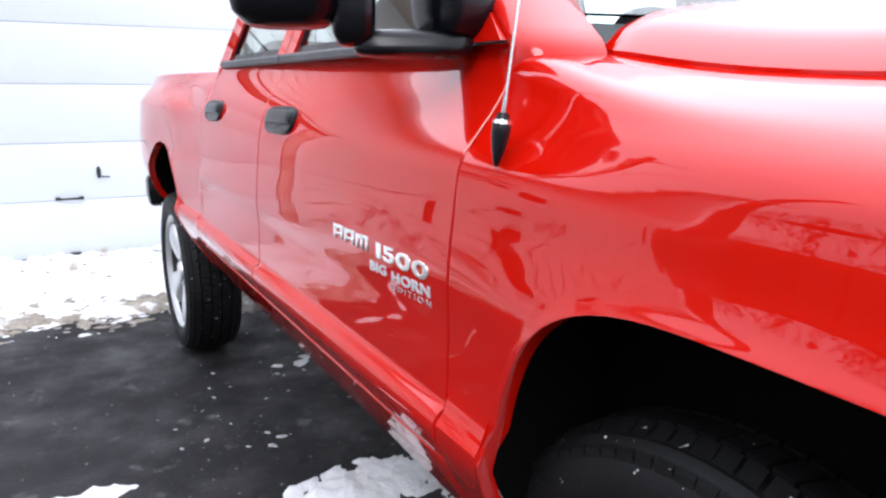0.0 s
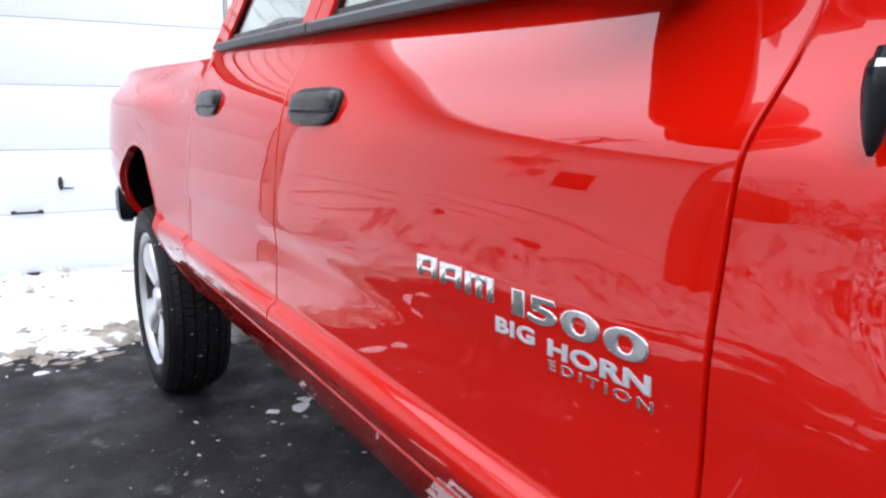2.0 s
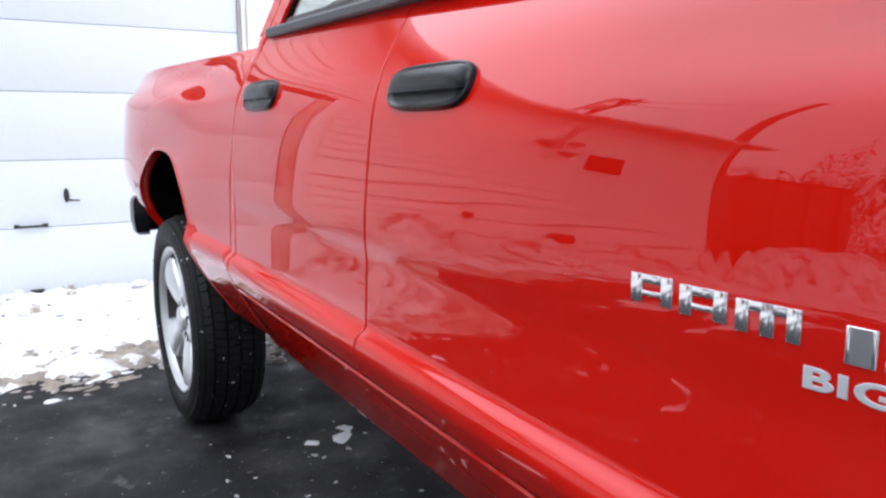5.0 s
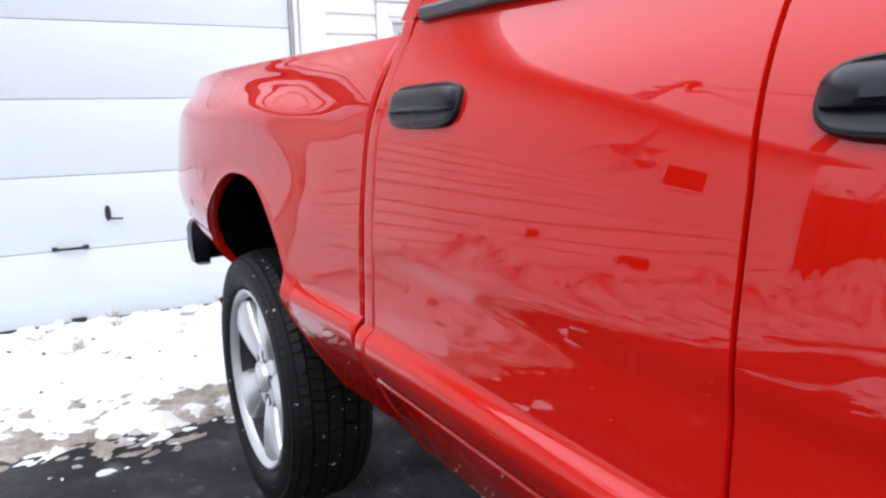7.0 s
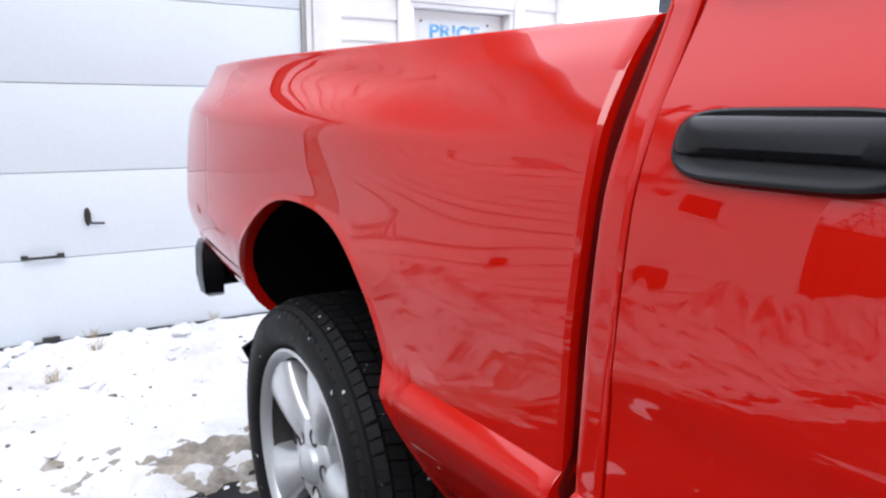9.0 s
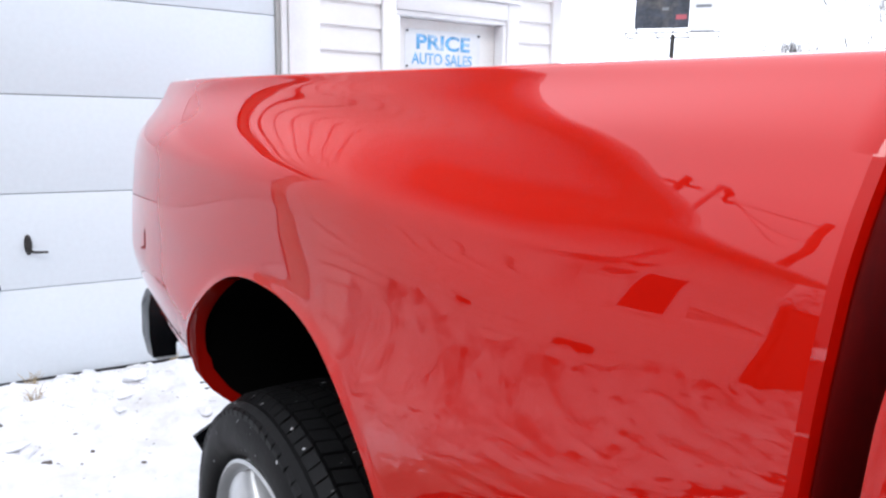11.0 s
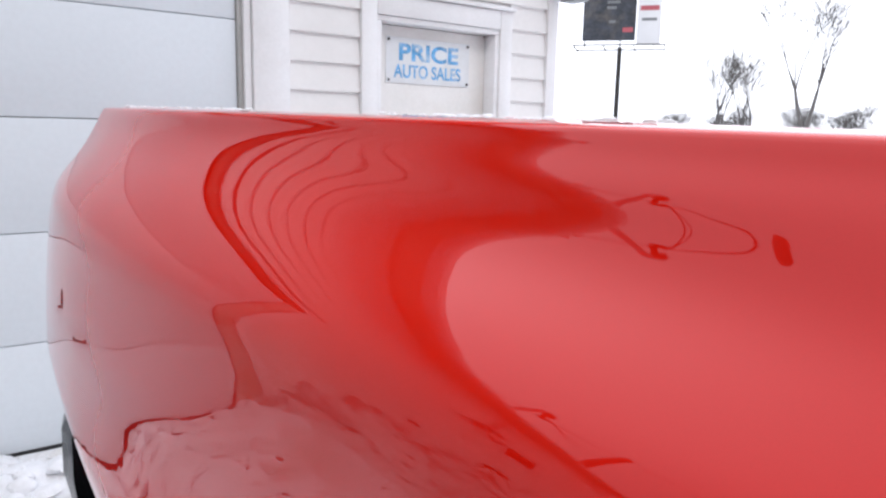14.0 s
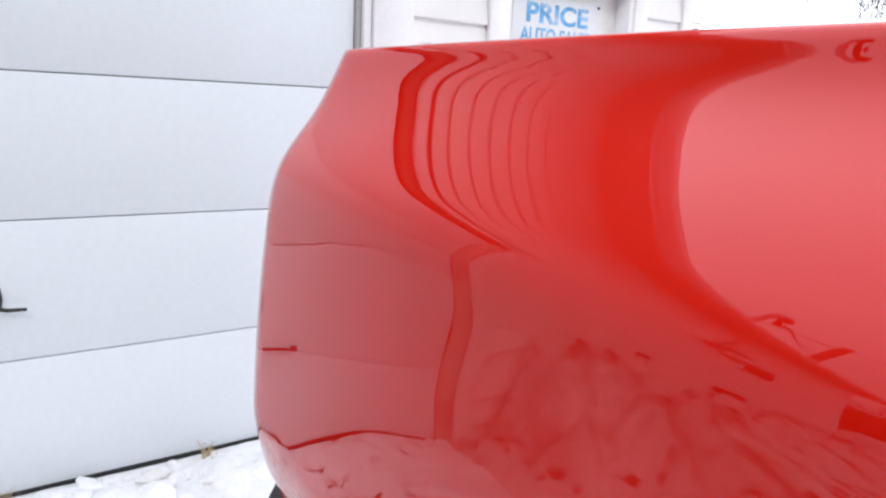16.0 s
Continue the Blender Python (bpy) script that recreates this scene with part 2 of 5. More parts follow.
def tube_data(points, radii, n=6):
    """Vertices and faces of a tapering tube along points."""
    v, f = [], []
    for i, p in enumerate(points):
        p = Vector(p)
        d = Vector(points[min(i + 1, len(points) - 1)]) - Vector(points[max(i - 1, 0)])
        d = d.normalized() if d.length > 1e-9 else Vector((0, 0, 1))
        side = d.cross(Vector((0.31, 0.17, 0.93)) if abs(d.z) < 0.9 else Vector((1, 0, 0))).normalized()
        up = side.cross(d)
        for k in range(n):
            t = 2 * math.pi * k / n
            v.append(p + radii[i] * (math.cos(t) * side + math.sin(t) * up))
        if i:
            a, b = (i - 1) * n, i * n
            f += [(a + k, a + (k + 1) % n, b + (k + 1) % n, b + k) for k in range(n)]
    f.append(tuple(range(n)))
    f.append(tuple((len(points) - 1) * n + k for k in range(n)))
    return v, f


def tube(name, mat, points, radii, n=8):
    v, f = tube_data(points, radii, n)
    return mesh_of(name, v, f, mat, 60)


def spline(points, per=10):
    """A smooth dense curve through control points."""
    p = np.array(points, float)
    e = np.vstack([2 * p[0] - p[1], p, 2 * p[-1] - p[-2]])
    out = []
    for i in range(1, len(e) - 2):
        for s in np.arange(per) / per:
            a, b, c, d = e[i - 1], e[i], e[i + 1], e[i + 2]
            out.append(0.5 * (2 * b + (c - a) * s + (2 * a - 5 * b + 4 * c - d) * s**2 + (3 * b - a - 3 * c + d) * s**3))
    out.append(p[-1])
    return np.array(out)


# ---- the truck: local x into the truck from its near side, y to the rear from the rear axle, z up ----
TRUCK = pose(0.032, 3.575, 0, 0, 0, 2.66)
RAKE, WIDE = 0.019, 1.98
truck = tagged(new("pickup_truck"), "red four-door pickup truck with chrome lettering, parked on wet asphalt", "truck")
truck.matrix_basis = TRUCK
LOW = [(0.133, 0.585), (0.113, 0.60), (0.073, 0.66), (0.033, 0.72), (0.005, 0.77), (-0.011, 0.80), (-0.023, 0.83), (-0.031, 0.85), (-0.031, 0.872), (-0.023, 0.887), (-0.009, 0.897)]
LOW_TAIL = [(0.133, 0.585), (0.113, 0.61), (0.078, 0.66), (0.043, 0.72), (0.018, 0.77), (0.005, 0.80), (-0.001, 0.83), (-0.005, 0.85), (-0.007, 0.865), (-0.003, 0.882), (-0.007, 0.897)]


def flank(heights, slopes):
    """Control points of a side whose slope is given at some heights; x is 0 at 1.09 m."""
    z = np.arange(heights[0], heights[-1] + 0.0005, 0.002)
    s = np.interp(z, heights, slopes)
    x = np.r_[0, np.cumsum((s[1:] + s[:-1]) / 2 * 0.002)]
    x -= np.interp(1.09, z, x)
    return [(float(a), float(b)) for a, b in zip(x, z)]


DOOR_F = flank((0.91, 1.00, 1.06, 1.12, 1.15, 1.20, 1.24, 1.26, 1.275, 1.29, 1.32, 1.35, 1.38, 1.42, 1.46, 1.48), (0.03, 0.04, 0.05, 0.07, 0.085, 0.113, 0.150, 0.177, 0.21, 0.27, 0.35, 0.41, 0.44, 0.41, 0.33, 0.28))
LOWER_Z, LOWER_S = (0.91, 1.00, 1.06, 1.12, 1.18, 1.22, 1.25, 1.264), (0.03, 0.045, 0.06, 0.085, 0.125, 0.170, 0.205, 0.235)
BED_F = flank(LOWER_Z + (1.30, 1.335, 1.37, 1.40, 1.45), LOWER_S + (0.45, 0.68, 0.62, 0.48, 0.43))


def rim_of(f):
    """The rolled top edge over a bed side."""
    return [(f[-1][0] + 0.0045, 1.459), (f[-1][0] + 0.0115, 1.4645), (f[-1][0] + 0.04, 1.4675)]


DOOR_P = spline(LOW[5:] + DOOR_F, 6)
ROCKER_P = spline(LOW[:6])
TAIL_P = spline(LOW_TAIL + BED_F + rim_of(BED_F), 6)
BED_P = spline(LOW + BED_F + rim_of(BED_F), 6)
FENDER_A = spline(LOW + [(float(np.interp(z, [q[1] for q in DOOR_F], [q[0] for q in DOOR_F])), z) for z in (0.915, 1.0, 1.08, 1.15, 1.22, 1.284, 1.34, 1.40, 1.455)] + [(0.155, 1.4645), (0.205, 1.467), (0.25, 1.468)])
FENDER_B = spline(LOW + [(-0.014, 0.915), (-0.018, 1.0), (-0.0165, 1.1), (-0.0135, 1.18), (-0.0095, 1.25), (-0.003, 1.30), (0.010, 1.322), (0.035, 1.346), (0.075, 1.367), (0.13, 1.387), (0.19, 1.405), (0.25, 1.42)])
# centre y and z, height, then half width and squareness before and behind the axle
REAR_ARCH = (-0.15, 0.45, 0.685, 0.50, 2.5, 0.47, 2.3)
FRONT_ARCH = (-3.58, 0.45, 0.715, 0.465, 4.0, 0.465, 4.0)


def arch_half(y, arch):
    y0, z0, b, a1, n1, a2, n2 = arch
    return (a1, n1) if y < y0 else (a2, n2)


def arch_low(y, arch, floor_z):
    a, n = arch_half(y, arch)
    d = abs(y - arch[0]) / a
    return max(floor_z, arch[1] + arch[2] * (1 - d**n) ** (1 / n)) if d < 1 else floor_z


def flare(y, z, arch):
    a, n = arch_half(y, arch)
    z = max(z, arch[1])
    r = ((abs(y - arch[0]) / a) ** n + ((z - arch[1]) / arch[2]) ** n) ** (1 / n)
    return -0.003 * math.exp(-(((r - 1.0) / 0.018) ** 2))


def cut_profile(prof, z_low, z_high, vs):
    """x and z along a profile between two heights, at shares vs of its length."""
    z = np.maximum.accumulate(prof[:, 1] + np.arange(len(prof)) * 1e-7)
    keep = (z > z_low) & (z < z_high)
    p = np.vstack([[np.interp(z_low, z, prof[:, 0]), z_low], np.c_[prof[keep, 0], z[keep]], [np.interp(z_high, z, prof[:, 0]), min(z_high, z[-1])]])
    s = np.r_[0, np.cumsum(np.hypot(*np.diff(p, axis=0).T))]
    return np.c_[np.interp(vs * s[-1], s, p[:, 0]), np.interp(vs * s[-1], s, p[:, 1])]


def shares(n, edge):
    """Even shares from 0 to 1 with a narrow step at both ends."""
    return np.r_[0, edge, np.linspace(edge, 1 - edge, n)[1:-1], 1 - edge, 1]


def skin(name, mat, us, vs, place, depth=0.03, roll=0.005):
    """A curved sheet from place(u, v), its border rolled in and turned inwards to a depth."""
    nu, nv = len(us), len(vs)
    v = []
    for i, u in enumerate(us):
        for x, y, z in place(u, vs):
            v.append([x, y, z])
    for i in range(nu):
        for j in range(nv):
            if i in (0, nu - 1) or j in (0, nv - 1):
                v[i * nv + j][0] += roll
    f = [(i * nv + j, i * nv + j + 1, (i + 1) * nv + j + 1, (i + 1) * nv + j) for i in range(nu - 1) for j in range(nv - 1)]
    rim = [i * nv for i in range(nu)] + [(nu - 1) * nv + j for j in range(1, nv)] + [i * nv + nv - 1 for i in range(nu - 2, -1, -1)] + [j for j in range(nv - 2, 0, -1)]
    start = len(v)
    for k in rim:
        x, y, z = v[k]
        v.append([x + depth, y, z])
    m = len(rim)
    f += [(rim[k], rim[(k + 1) % m], start + (k + 1) % m, start + k) for k in range(m)]
    v = [(x, y, z + RAKE * y) for x, y, z in v]
    me = mesh_of(name, v, f, mat, 40)
    bm = bmesh.new()
    bm.from_mesh(me)
    bmesh.ops.recalc_face_normals(bm, faces=bm.faces)
    bm.to_mesh(me)
    bm.free()
    return me


def both(name, me, label="", parent=truck, drop=0.0):
    """A part of the near side and its mirror image on the far side."""
    near = part(name, me, parent, label)
    far = part(name, me, parent, label, Matrix.Translation((WIDE, 0, -drop)) @ Matrix.Diagonal((-1, 1, 1, 1)))
    return near, far


# the bed side swells outwards over the wheel: its slope along the truck, summed up
BULGE_Y = np.linspace(-1.0, 1.07, 208)
SWELL = np.interp(BULGE_Y, (-0.993, -0.93, -0.75, -0.5, -0.25, 0.0, 0.2, 0.36, 0.6, 1.06), (0, -0.03, -0.052, -0.064, -0.045, -0.010, 0.030, 0.047, 0.082, 0.128))
BULGE_X = 0.012 + np.r_[0, np.cumsum((SWELL[1:] + SWELL[:-1]) / 2 * 0.01)]


# fine shape of the bed side: how far it stands in or out of its drawn profile, in mm, at stations along the truck and up the side
FULL_A = ((-5.14, -2.31, 0.02, 0.19, 0.03, -0.34, -1.94, -4.03, -5.51, -5.16, -2.34),
          (-1.72, -1.65, 0.38, 3.58, 5.65, 5.07, 2.92, 1.08, 0.05, -0.05, 0.73),
          (-4.19, -3.10, -0.38, 0.71, -1.44, -1.66, -0.12, 1.60, 2.21, 1.82, 0.66),
          (-0.43, -0.37, -0.84, -2.53, -1.14, 1.58, 1.95, 1.25, -0.04, -0.89, -0.84),
          (0.86, -1.14, -2.84, -0.54, 1.56, -0.87, -0.79, 0.46, 0.01, -0.41, 0.05))
FULL_B = ((0.00, -0.00, -0.00, 0.01, 0.05, 0.13, 0.30, 0.55, 0.79, 0.97, 1.18, 1.53, 2.07, 2.77, 4.37, 5.16, 5.18, 4.19, 2.43, 0.77, 0.30),
          (0.01, -0.03, 0.04, 0.47, 1.21, 2.04, 2.70, 2.94, 2.72, 2.20, 1.63, 0.99, 0.21, -0.80, -2.12, -2.22, -1.19, 1.56, 3.30, 3.27, 3.65),
          (0.00, 0.00, -0.01, -0.05, -0.20, -0.51, -0.99, -1.49, -1.80, -1.84, -1.76, -1.61, -1.55, -1.77, -1.46, -0.37, 1.43, 2.26, 2.90, 2.12, -0.42),
          (0.00, -0.04, 0.06, 0.57, 1.24, 1.62, 1.29, 0.37, -0.47, -0.79, -0.62, -0.39, -0.26, -0.05, 0.66, 1.43, -0.28, -1.91, 0.21, 1.67, -1.15),
          (-0.00, -0.02, 0.04, 0.32, 0.65, 0.84, 0.72, 0.38, 0.04, -0.10, -0.08, 0.06, 0.14, -0.46, 0.85, -0.95, -0.88, 1.31, 1.11, -1.77, -1.98))


def bump_of(u):
    """A smooth bell over four stations."""
    u = np.abs(u)
    return np.where(u < 1, 2 / 3 - u**2 + u**3 / 2, np.where(u < 2, (2 - u) ** 3 / 6, 0.0))


def fullness(y, z):
    """How far the bed side stands in from its drawn profile at a place along it and at heights z."""
    out = np.zeros(len(z))
    for along, up in zip(FULL_A, FULL_B):
        a = sum(c * bump_of((y - (-1.0 + 0.2 * i)) / 0.2) for i, c in enumerate(along))
        out += a * sum(c * bump_of((z - (0.94 + 0.026 * j)) / 0.026) for j, c in enumerate(up))
    return 0.001 * out


def tuck(y, z):
    """How far the side draws in towards its lower edge behind the wheel."""
    return 0.042 * min(1, max(0, (y - 0.05) / 0.25)) * max(0, (1.0 - z) / 0.15) ** 1.5


def bed_place(u, vs):
    y = -0.993 + u * 2.053
    w = min(1, max(0, (y + 0.1) / 0.2))
    w = w * w * (3 - 2 * w)
    q = min(1, max(0, (y - 0.925) / 0.03))
    whole = BED_P * (1 - w) + TAIL_P * w
    half = len(vs) // 3
    a, b = vs[:half] / vs[half], (vs[half:] - vs[half]) / (1 - vs[half])
    p = np.vstack([cut_profile(whole, arch_low(y, REAR_ARCH, (0.60 if y < 0.0 else float(np.interp(y, (0.25, 0.6), (0.66, 0.755)))) + 0.03 * q * q * (3 - 2 * q)), 1.24, a), cut_profile(whole, 1.24, 1.4674, b)])
    tail = float(np.interp(y, BULGE_Y, BULGE_X)) + 0.012 * max(0, (y - 1.0) / 0.06) ** 3
    out = []
    for (x, z), more in zip(p, fullness(y, p[:, 1])):
        more += tuck(y, z)
        out.append((x + tail + more + flare(y, z, REAR_ARCH) * max(0, min(1, (1.28 - z) / 0.12)), y, z ))
    return out


def ends(y0, y1, arch, extra, edge=0.006):
    """Shares of a length y0..y1, closer together beside a wheel arch."""
    c = arch[0]
    ys = set(np.linspace(y0, y1, extra).tolist()) | {y0 + edge, y1 - edge}
    for k in np.linspace(0, math.pi / 2, 26):
        for s in (-1, 1):
            q = c + s * arch_half(c + s, arch)[0] * min(0.99999, math.sin(k) ** 0.5)
            if y0 < q < y1:
                ys.add(q)
    for s in (-1, 1):
        q = c + s * (arch_half(c + s, arch)[0] + 0.001)
        if y0 < q < y1:
            ys.add(q)
    return np.array([(y - y0) / (y1 - y0) for y in sorted(ys)])


both("bed_side", skin("bed_side", RED, ends(-0.993, 1.06, REAR_ARCH, 90), shares(140, 0.003), bed_place, 0.03, 0.006), drop=0.05)


def flange_place(u, vs):
    """The folded front edge of the bed side, facing the cab, coloured dark for the gap's shade."""
    return [(x + 0.020 + 0.11 * u, -0.9945 + 0.010 * u, z) for x, y, z in bed_place(0.004, vs)]


both("bed_flange", skin("bed_flange", DARK_RED, np.linspace(0, 1, 3), np.linspace(0.0, 0.985, 40), flange_place, 0.004, 0.0), "folded edge behind the cab, darkened red for the gap's shade", drop=0.05)


def fender_share(y, z):
    """How far the fender has left the door's shape at y, sooner towards its top."""
    return 1 - np.exp(-((max(0, -2.99 - y) / np.interp(z, (1.27, 1.38), (0.42, 0.27))) ** 1.6))


def fender_place(u, vs):
    y = -4.45 + u * 1.4568
    w = fender_share(y, FENDER_A[:, 1])[:, None]
    prof = FENDER_A * (1 - w) + FENDER_B * w
    half = len(vs) // 3
    low, up = vs[:half] / vs[half], (vs[half:] - vs[half]) / (1 - vs[half])
    p = np.vstack([cut_profile(prof, arch_low(y, FRONT_ARCH, 0.60), 1.19, low), cut_profile(prof, 1.19, prof[-1, 1] - 1e-5, up)])
    near = max(0, (y + 3.25) / 0.255) ** 2
    return [(x + shoulder(y, z) * (1 - fender_share(y, z)) + brow(y, z) + flare(y, min(z, 1.3), FRONT_ARCH) * max(0, min(1, (1.38 - z) / 0.15)), y - near * gap_lean(z) * max(0, min(1, (0.20 - x) / 0.10)), z) for x, z in p]


# fine shape of the fender, in mm, at stations along it and up the side
FEND_A = ((-0.39, -2.55, -4.66, -6.12, -6.02, -2.97, 0.04, 3.06),
          (-0.74, -0.47, 0.05, 1.73, 0.76, -2.82, -0.84, 1.82),
          (1.07, 1.09, 0.75, -0.51, -0.45, -1.44, -0.52, -1.10))
FEND_B = ((0.00, 0.01, -0.01, -0.40, -1.13, -2.10, -3.08, -3.90, -4.15, -5.14, -5.09, -3.85, -2.22, -0.54),
          (0.00, 0.00, -0.01, -0.17, -0.32, -0.16, 1.03, 1.93, 1.78, 0.38, -2.07, -1.68, -0.95, -0.26),
          (-0.00, 0.00, 0.00, -0.02, -0.25, -0.84, -1.11, -0.92, 1.23, 0.91, -0.69, 0.22, 0.69, 0.86))


def brow(y, z):
    """How far the fender stands in from its drawn profile."""
    out = 0.0
    for along, up in zip(FEND_A, FEND_B):
        a = sum(c * bell((y + 4.2 - 0.2 * i) / 0.2) for i, c in enumerate(along))
        out += a * sum(c * bell((z - 1.02 - 0.03 * j) / 0.03) for j, c in enumerate(up))
    return 0.001 * out


# fine shape of the doors, in mm, at stations along the cab and up the side
DOOR_A = ((-6.64, -6.13, -3.84, -1.94, -0.94, -0.02),
          (3.36, -0.18, -3.26, -3.22, -2.59, -1.87),
          (-1.66, 1.71, 1.14, -1.32, -1.30, -1.07))
DOOR_B = ((0.70, 1.13, 1.48, 1.34, 1.35, 1.16, 1.34, 1.40, 1.72, -0.00, -1.89, -3.04, -4.08, -5.09, -5.49),
          (1.17, 1.13, 1.21, 1.14, 1.18, 1.58, 1.46, 1.19, 0.37, 1.64, 3.01, 3.15, 2.05, -0.01, -1.92),
          (1.15, 0.55, -0.09, -0.23, -0.73, -1.00, -0.80, -0.05, 1.71, 1.83, 0.73, -0.59, -0.57, 0.26, 0.37))


def shoulder(y, z):
    """How far the cab side stands in from its drawn profile."""
    out = 0.0
    for along, up in zip(DOOR_A, DOOR_B):
        a = sum(c * bell((y + 3.2 - 0.45 * i) / 0.45) for i, c in enumerate(along))
        out += a * sum(c * bell((z - 1.06 - 0.03 * j) / 0.03) for j, c in enumerate(up))
    return 0.001 * out


def bell(u):
    """A smooth bell over four stations."""
    u = abs(u)
    return 2 / 3 - u * u + u**3 / 2 if u < 1 else ((2 - u) ** 3 / 6 if u < 2 else 0.0)


def gap_lean(z):
    """How far the door's front gap leans forward at a height."""
    return 0.0 if z < 1.2 else 0.012 * ((z - 1.2) / 0.28) ** 1.5


both("front_fender", skin("front_fender", RED, ends(-4.45, -2.9932, FRONT_ARCH, 50, 0.002), shares(70, 0.006), fender_place, 0.024, 0.003))


def lean_of(kind, z):
    """How far a door gap leans at a height: at the front, between the doors, at the rear."""
    if kind == "front":
        return -gap_lean(z)
    if kind == "middle":
        return 0.10 * max(0, z - 1.24) ** 1.0
    return -0.06 * max(0, z - 1.25)


def door_place(y0, y1, lean0, lean1):
    def place(u, vs):
        out = []
        for x, z in cut_profile(DOOR_P, 0.806, 1.4785, vs):
            a, b = y0 + lean_of(lean0, z), y1 + lean_of(lean1, z)
            y = a + (b - a) * u
            out.append((x + shoulder(y, z), y, z))
        return out
    return place


SIDE_U, SIDE_V = shares(44, 0.0016), shares(80, 0.005)
front_door, far_front_door = both("front_door", skin("front_door", RED, SIDE_U, SIDE_V, door_place(-2.9885, -1.8820, "front", "middle"), 0.05, 0.0022))
rear_door, far_rear_door = both("rear_door", skin("rear_door", RED, SIDE_U, SIDE_V, door_place(-1.877, -1.0815, "middle", "rear"), 0.05, 0.0022))


def gap_shade_place(y, kind):
    def place(u, vs):
        return [(x + 0.011 + shoulder(y, z), y + lean_of(kind, z) + 0.016 * (u - 0.5), z) for x, z in cut_profile(DOOR_P, 0.82, 1.470, vs)]
    return place


# added black strips behind the door gaps, in place of the shade there
for y, kind in ((-2.991, "front"), (-1.8797, "middle"), (-1.0785, "rear")):
    both("door_seal", skin("door_seal", LINER_AND_SHADE, np.linspace(0, 1, 3), np.linspace(0, 1, 30), gap_shade_place(y, kind), 0.01, 0.0), "black strip standing in for shade in the door gap")


def corner_place(u, vs):
    return [(x, -1.0755 - 0.06 * max(0, z - 1.25) + 0.041 * u, z) for x, z in cut_profile(np.vstack([ROCKER_P[:-1], DOOR_P]), 0.60, 1.4779, vs)]


both("cab_corner", skin("cab_corner", RED, shares(6, 0.1), SIDE_V, corner_place, 0.10, 0.002))


def rocker_place(u, vs):
    return [(x, -2.99 + 1.912 * u, z) for x, z in cut_profile(ROCKER_P, 0.586, 0.7995, vs)]


both("rocker_panel", skin("rocker_panel", RED, shares(20, 0.004), shares(14, 0.02), rocker_place, 0.04))


# upper cab: frames, pillars, glass, roof
def lean(z):
    return DOOR_F[-1][0] + 0.002 + (z - 1.478) * 0.42


def upper(name, mat, outline, thick, inset=0.0, hole=None):
    """A flat piece of the leaning upper side, given as (y, z) corners, with a like-numbered hole."""
    v, f = [], []
    n = len(outline)
    loops = [outline] + ([hole] if hole else [])
    for d in (0.0, thick):
        for loop in loops:
            v += [(lean(z) + inset + d, y, z + RAKE * y) for y, z in loop]
    m = n * len(loops)
    for k in range(n):
        q = (k + 1) % n
        f.append((k, q, m + q, m + k))
        if hole:
            f += [(k, n + k, n + q, q), (m + k, m + q, m + n + q, m + n + k), (n + k, m + n + k, m + n + q, n + q)]
    if not hole:
        f += [tuple(range(n)), tuple(range(m, m + n))]
    bm = bmesh.new()
    vs = [bm.verts.new(p) for p in v]
    for q in f:
        bm.faces.new([vs[k] for k in q])
    bmesh.ops.recalc_face_normals(bm, faces=bm.faces)
    return from_bm(name, bm, mat, 30)


fo = [(-2.978, 1.481), (-1.860, 1.481), (-1.89, 1.90), (-2.42, 1.90)]
fi = [(-2.78, 1.497), (-1.93, 1.497), (-1.95, 1.85), (-2.38, 1.85)]
ro = [(-1.853, 1.481), (-1.097, 1.481), (-1.17, 1.90), (-1.883, 1.90)]
ri = [(-1.78, 1.497), (-1.17, 1.497), (-1.24, 1.85), (-1.80, 1.85)]
for door, far, o, i in ((front_door, far_front_door, fo, fi), (rear_door, far_rear_door, ro, ri)):
    for d in (door, far):
        part("window_frame", upper("window_frame", RED, o, 0.03, 0.0, i), d)
        grown = [(y + (0.012 if y > sum(q[0] for q in i) / 4 else -0.012), z + (0.012 if z > 1.6 else -0.012)) for y, z in i]
        part("window_glass", upper("window_glass", GLASS, grown, 0.004, 0.016), d, "greenish tinted side glass")
        part("window_channel", upper("window_channel", BLACK, grown, 0.006, 0.008, [(y + (-0.016 if y > sum(q[0] for q in i) / 4 else 0.016), z + (-0.016 if z > 1.6 else 0.02)) for y, z in i]), d, "black rubber window channel")


def belt(y0, y1):
    e = DOOR_F[-1][0]
    pts = [(e - 0.006, 1.472), (e - 0.010, 1.476), (e - 0.010, 1.491), (e - 0.004, 1.497), (e + 0.014, 1.497), (e + 0.014, 1.472)]
    v = [(x, y, z + RAKE * y) for y in (y0, y1) for x, z in pts]
    n = len(pts)
    return mesh_of("belt_strip", v, [(k, (k + 1) % n, n + (k + 1) % n, n + k) for k in range(n)] + [tuple(range(n)), tuple(range(n, 2 * n))], GREY_TRIM, 30)


for d in (front_door, far_front_door):
    part("belt_strip", belt(-2.86, -1.862), d, "dark grey rubber belt strip")
for d in (rear_door, far_rear_door):
    part("belt_strip", belt(-1.851, -1.125), d, "dark grey rubber belt strip")

both("rear_pillar", upper("rear_pillar", RED, [(-1.091, 1.481), (-1.032, 1.481), (-1.09, 1.90), (-1.164, 1.90)], 0.05))


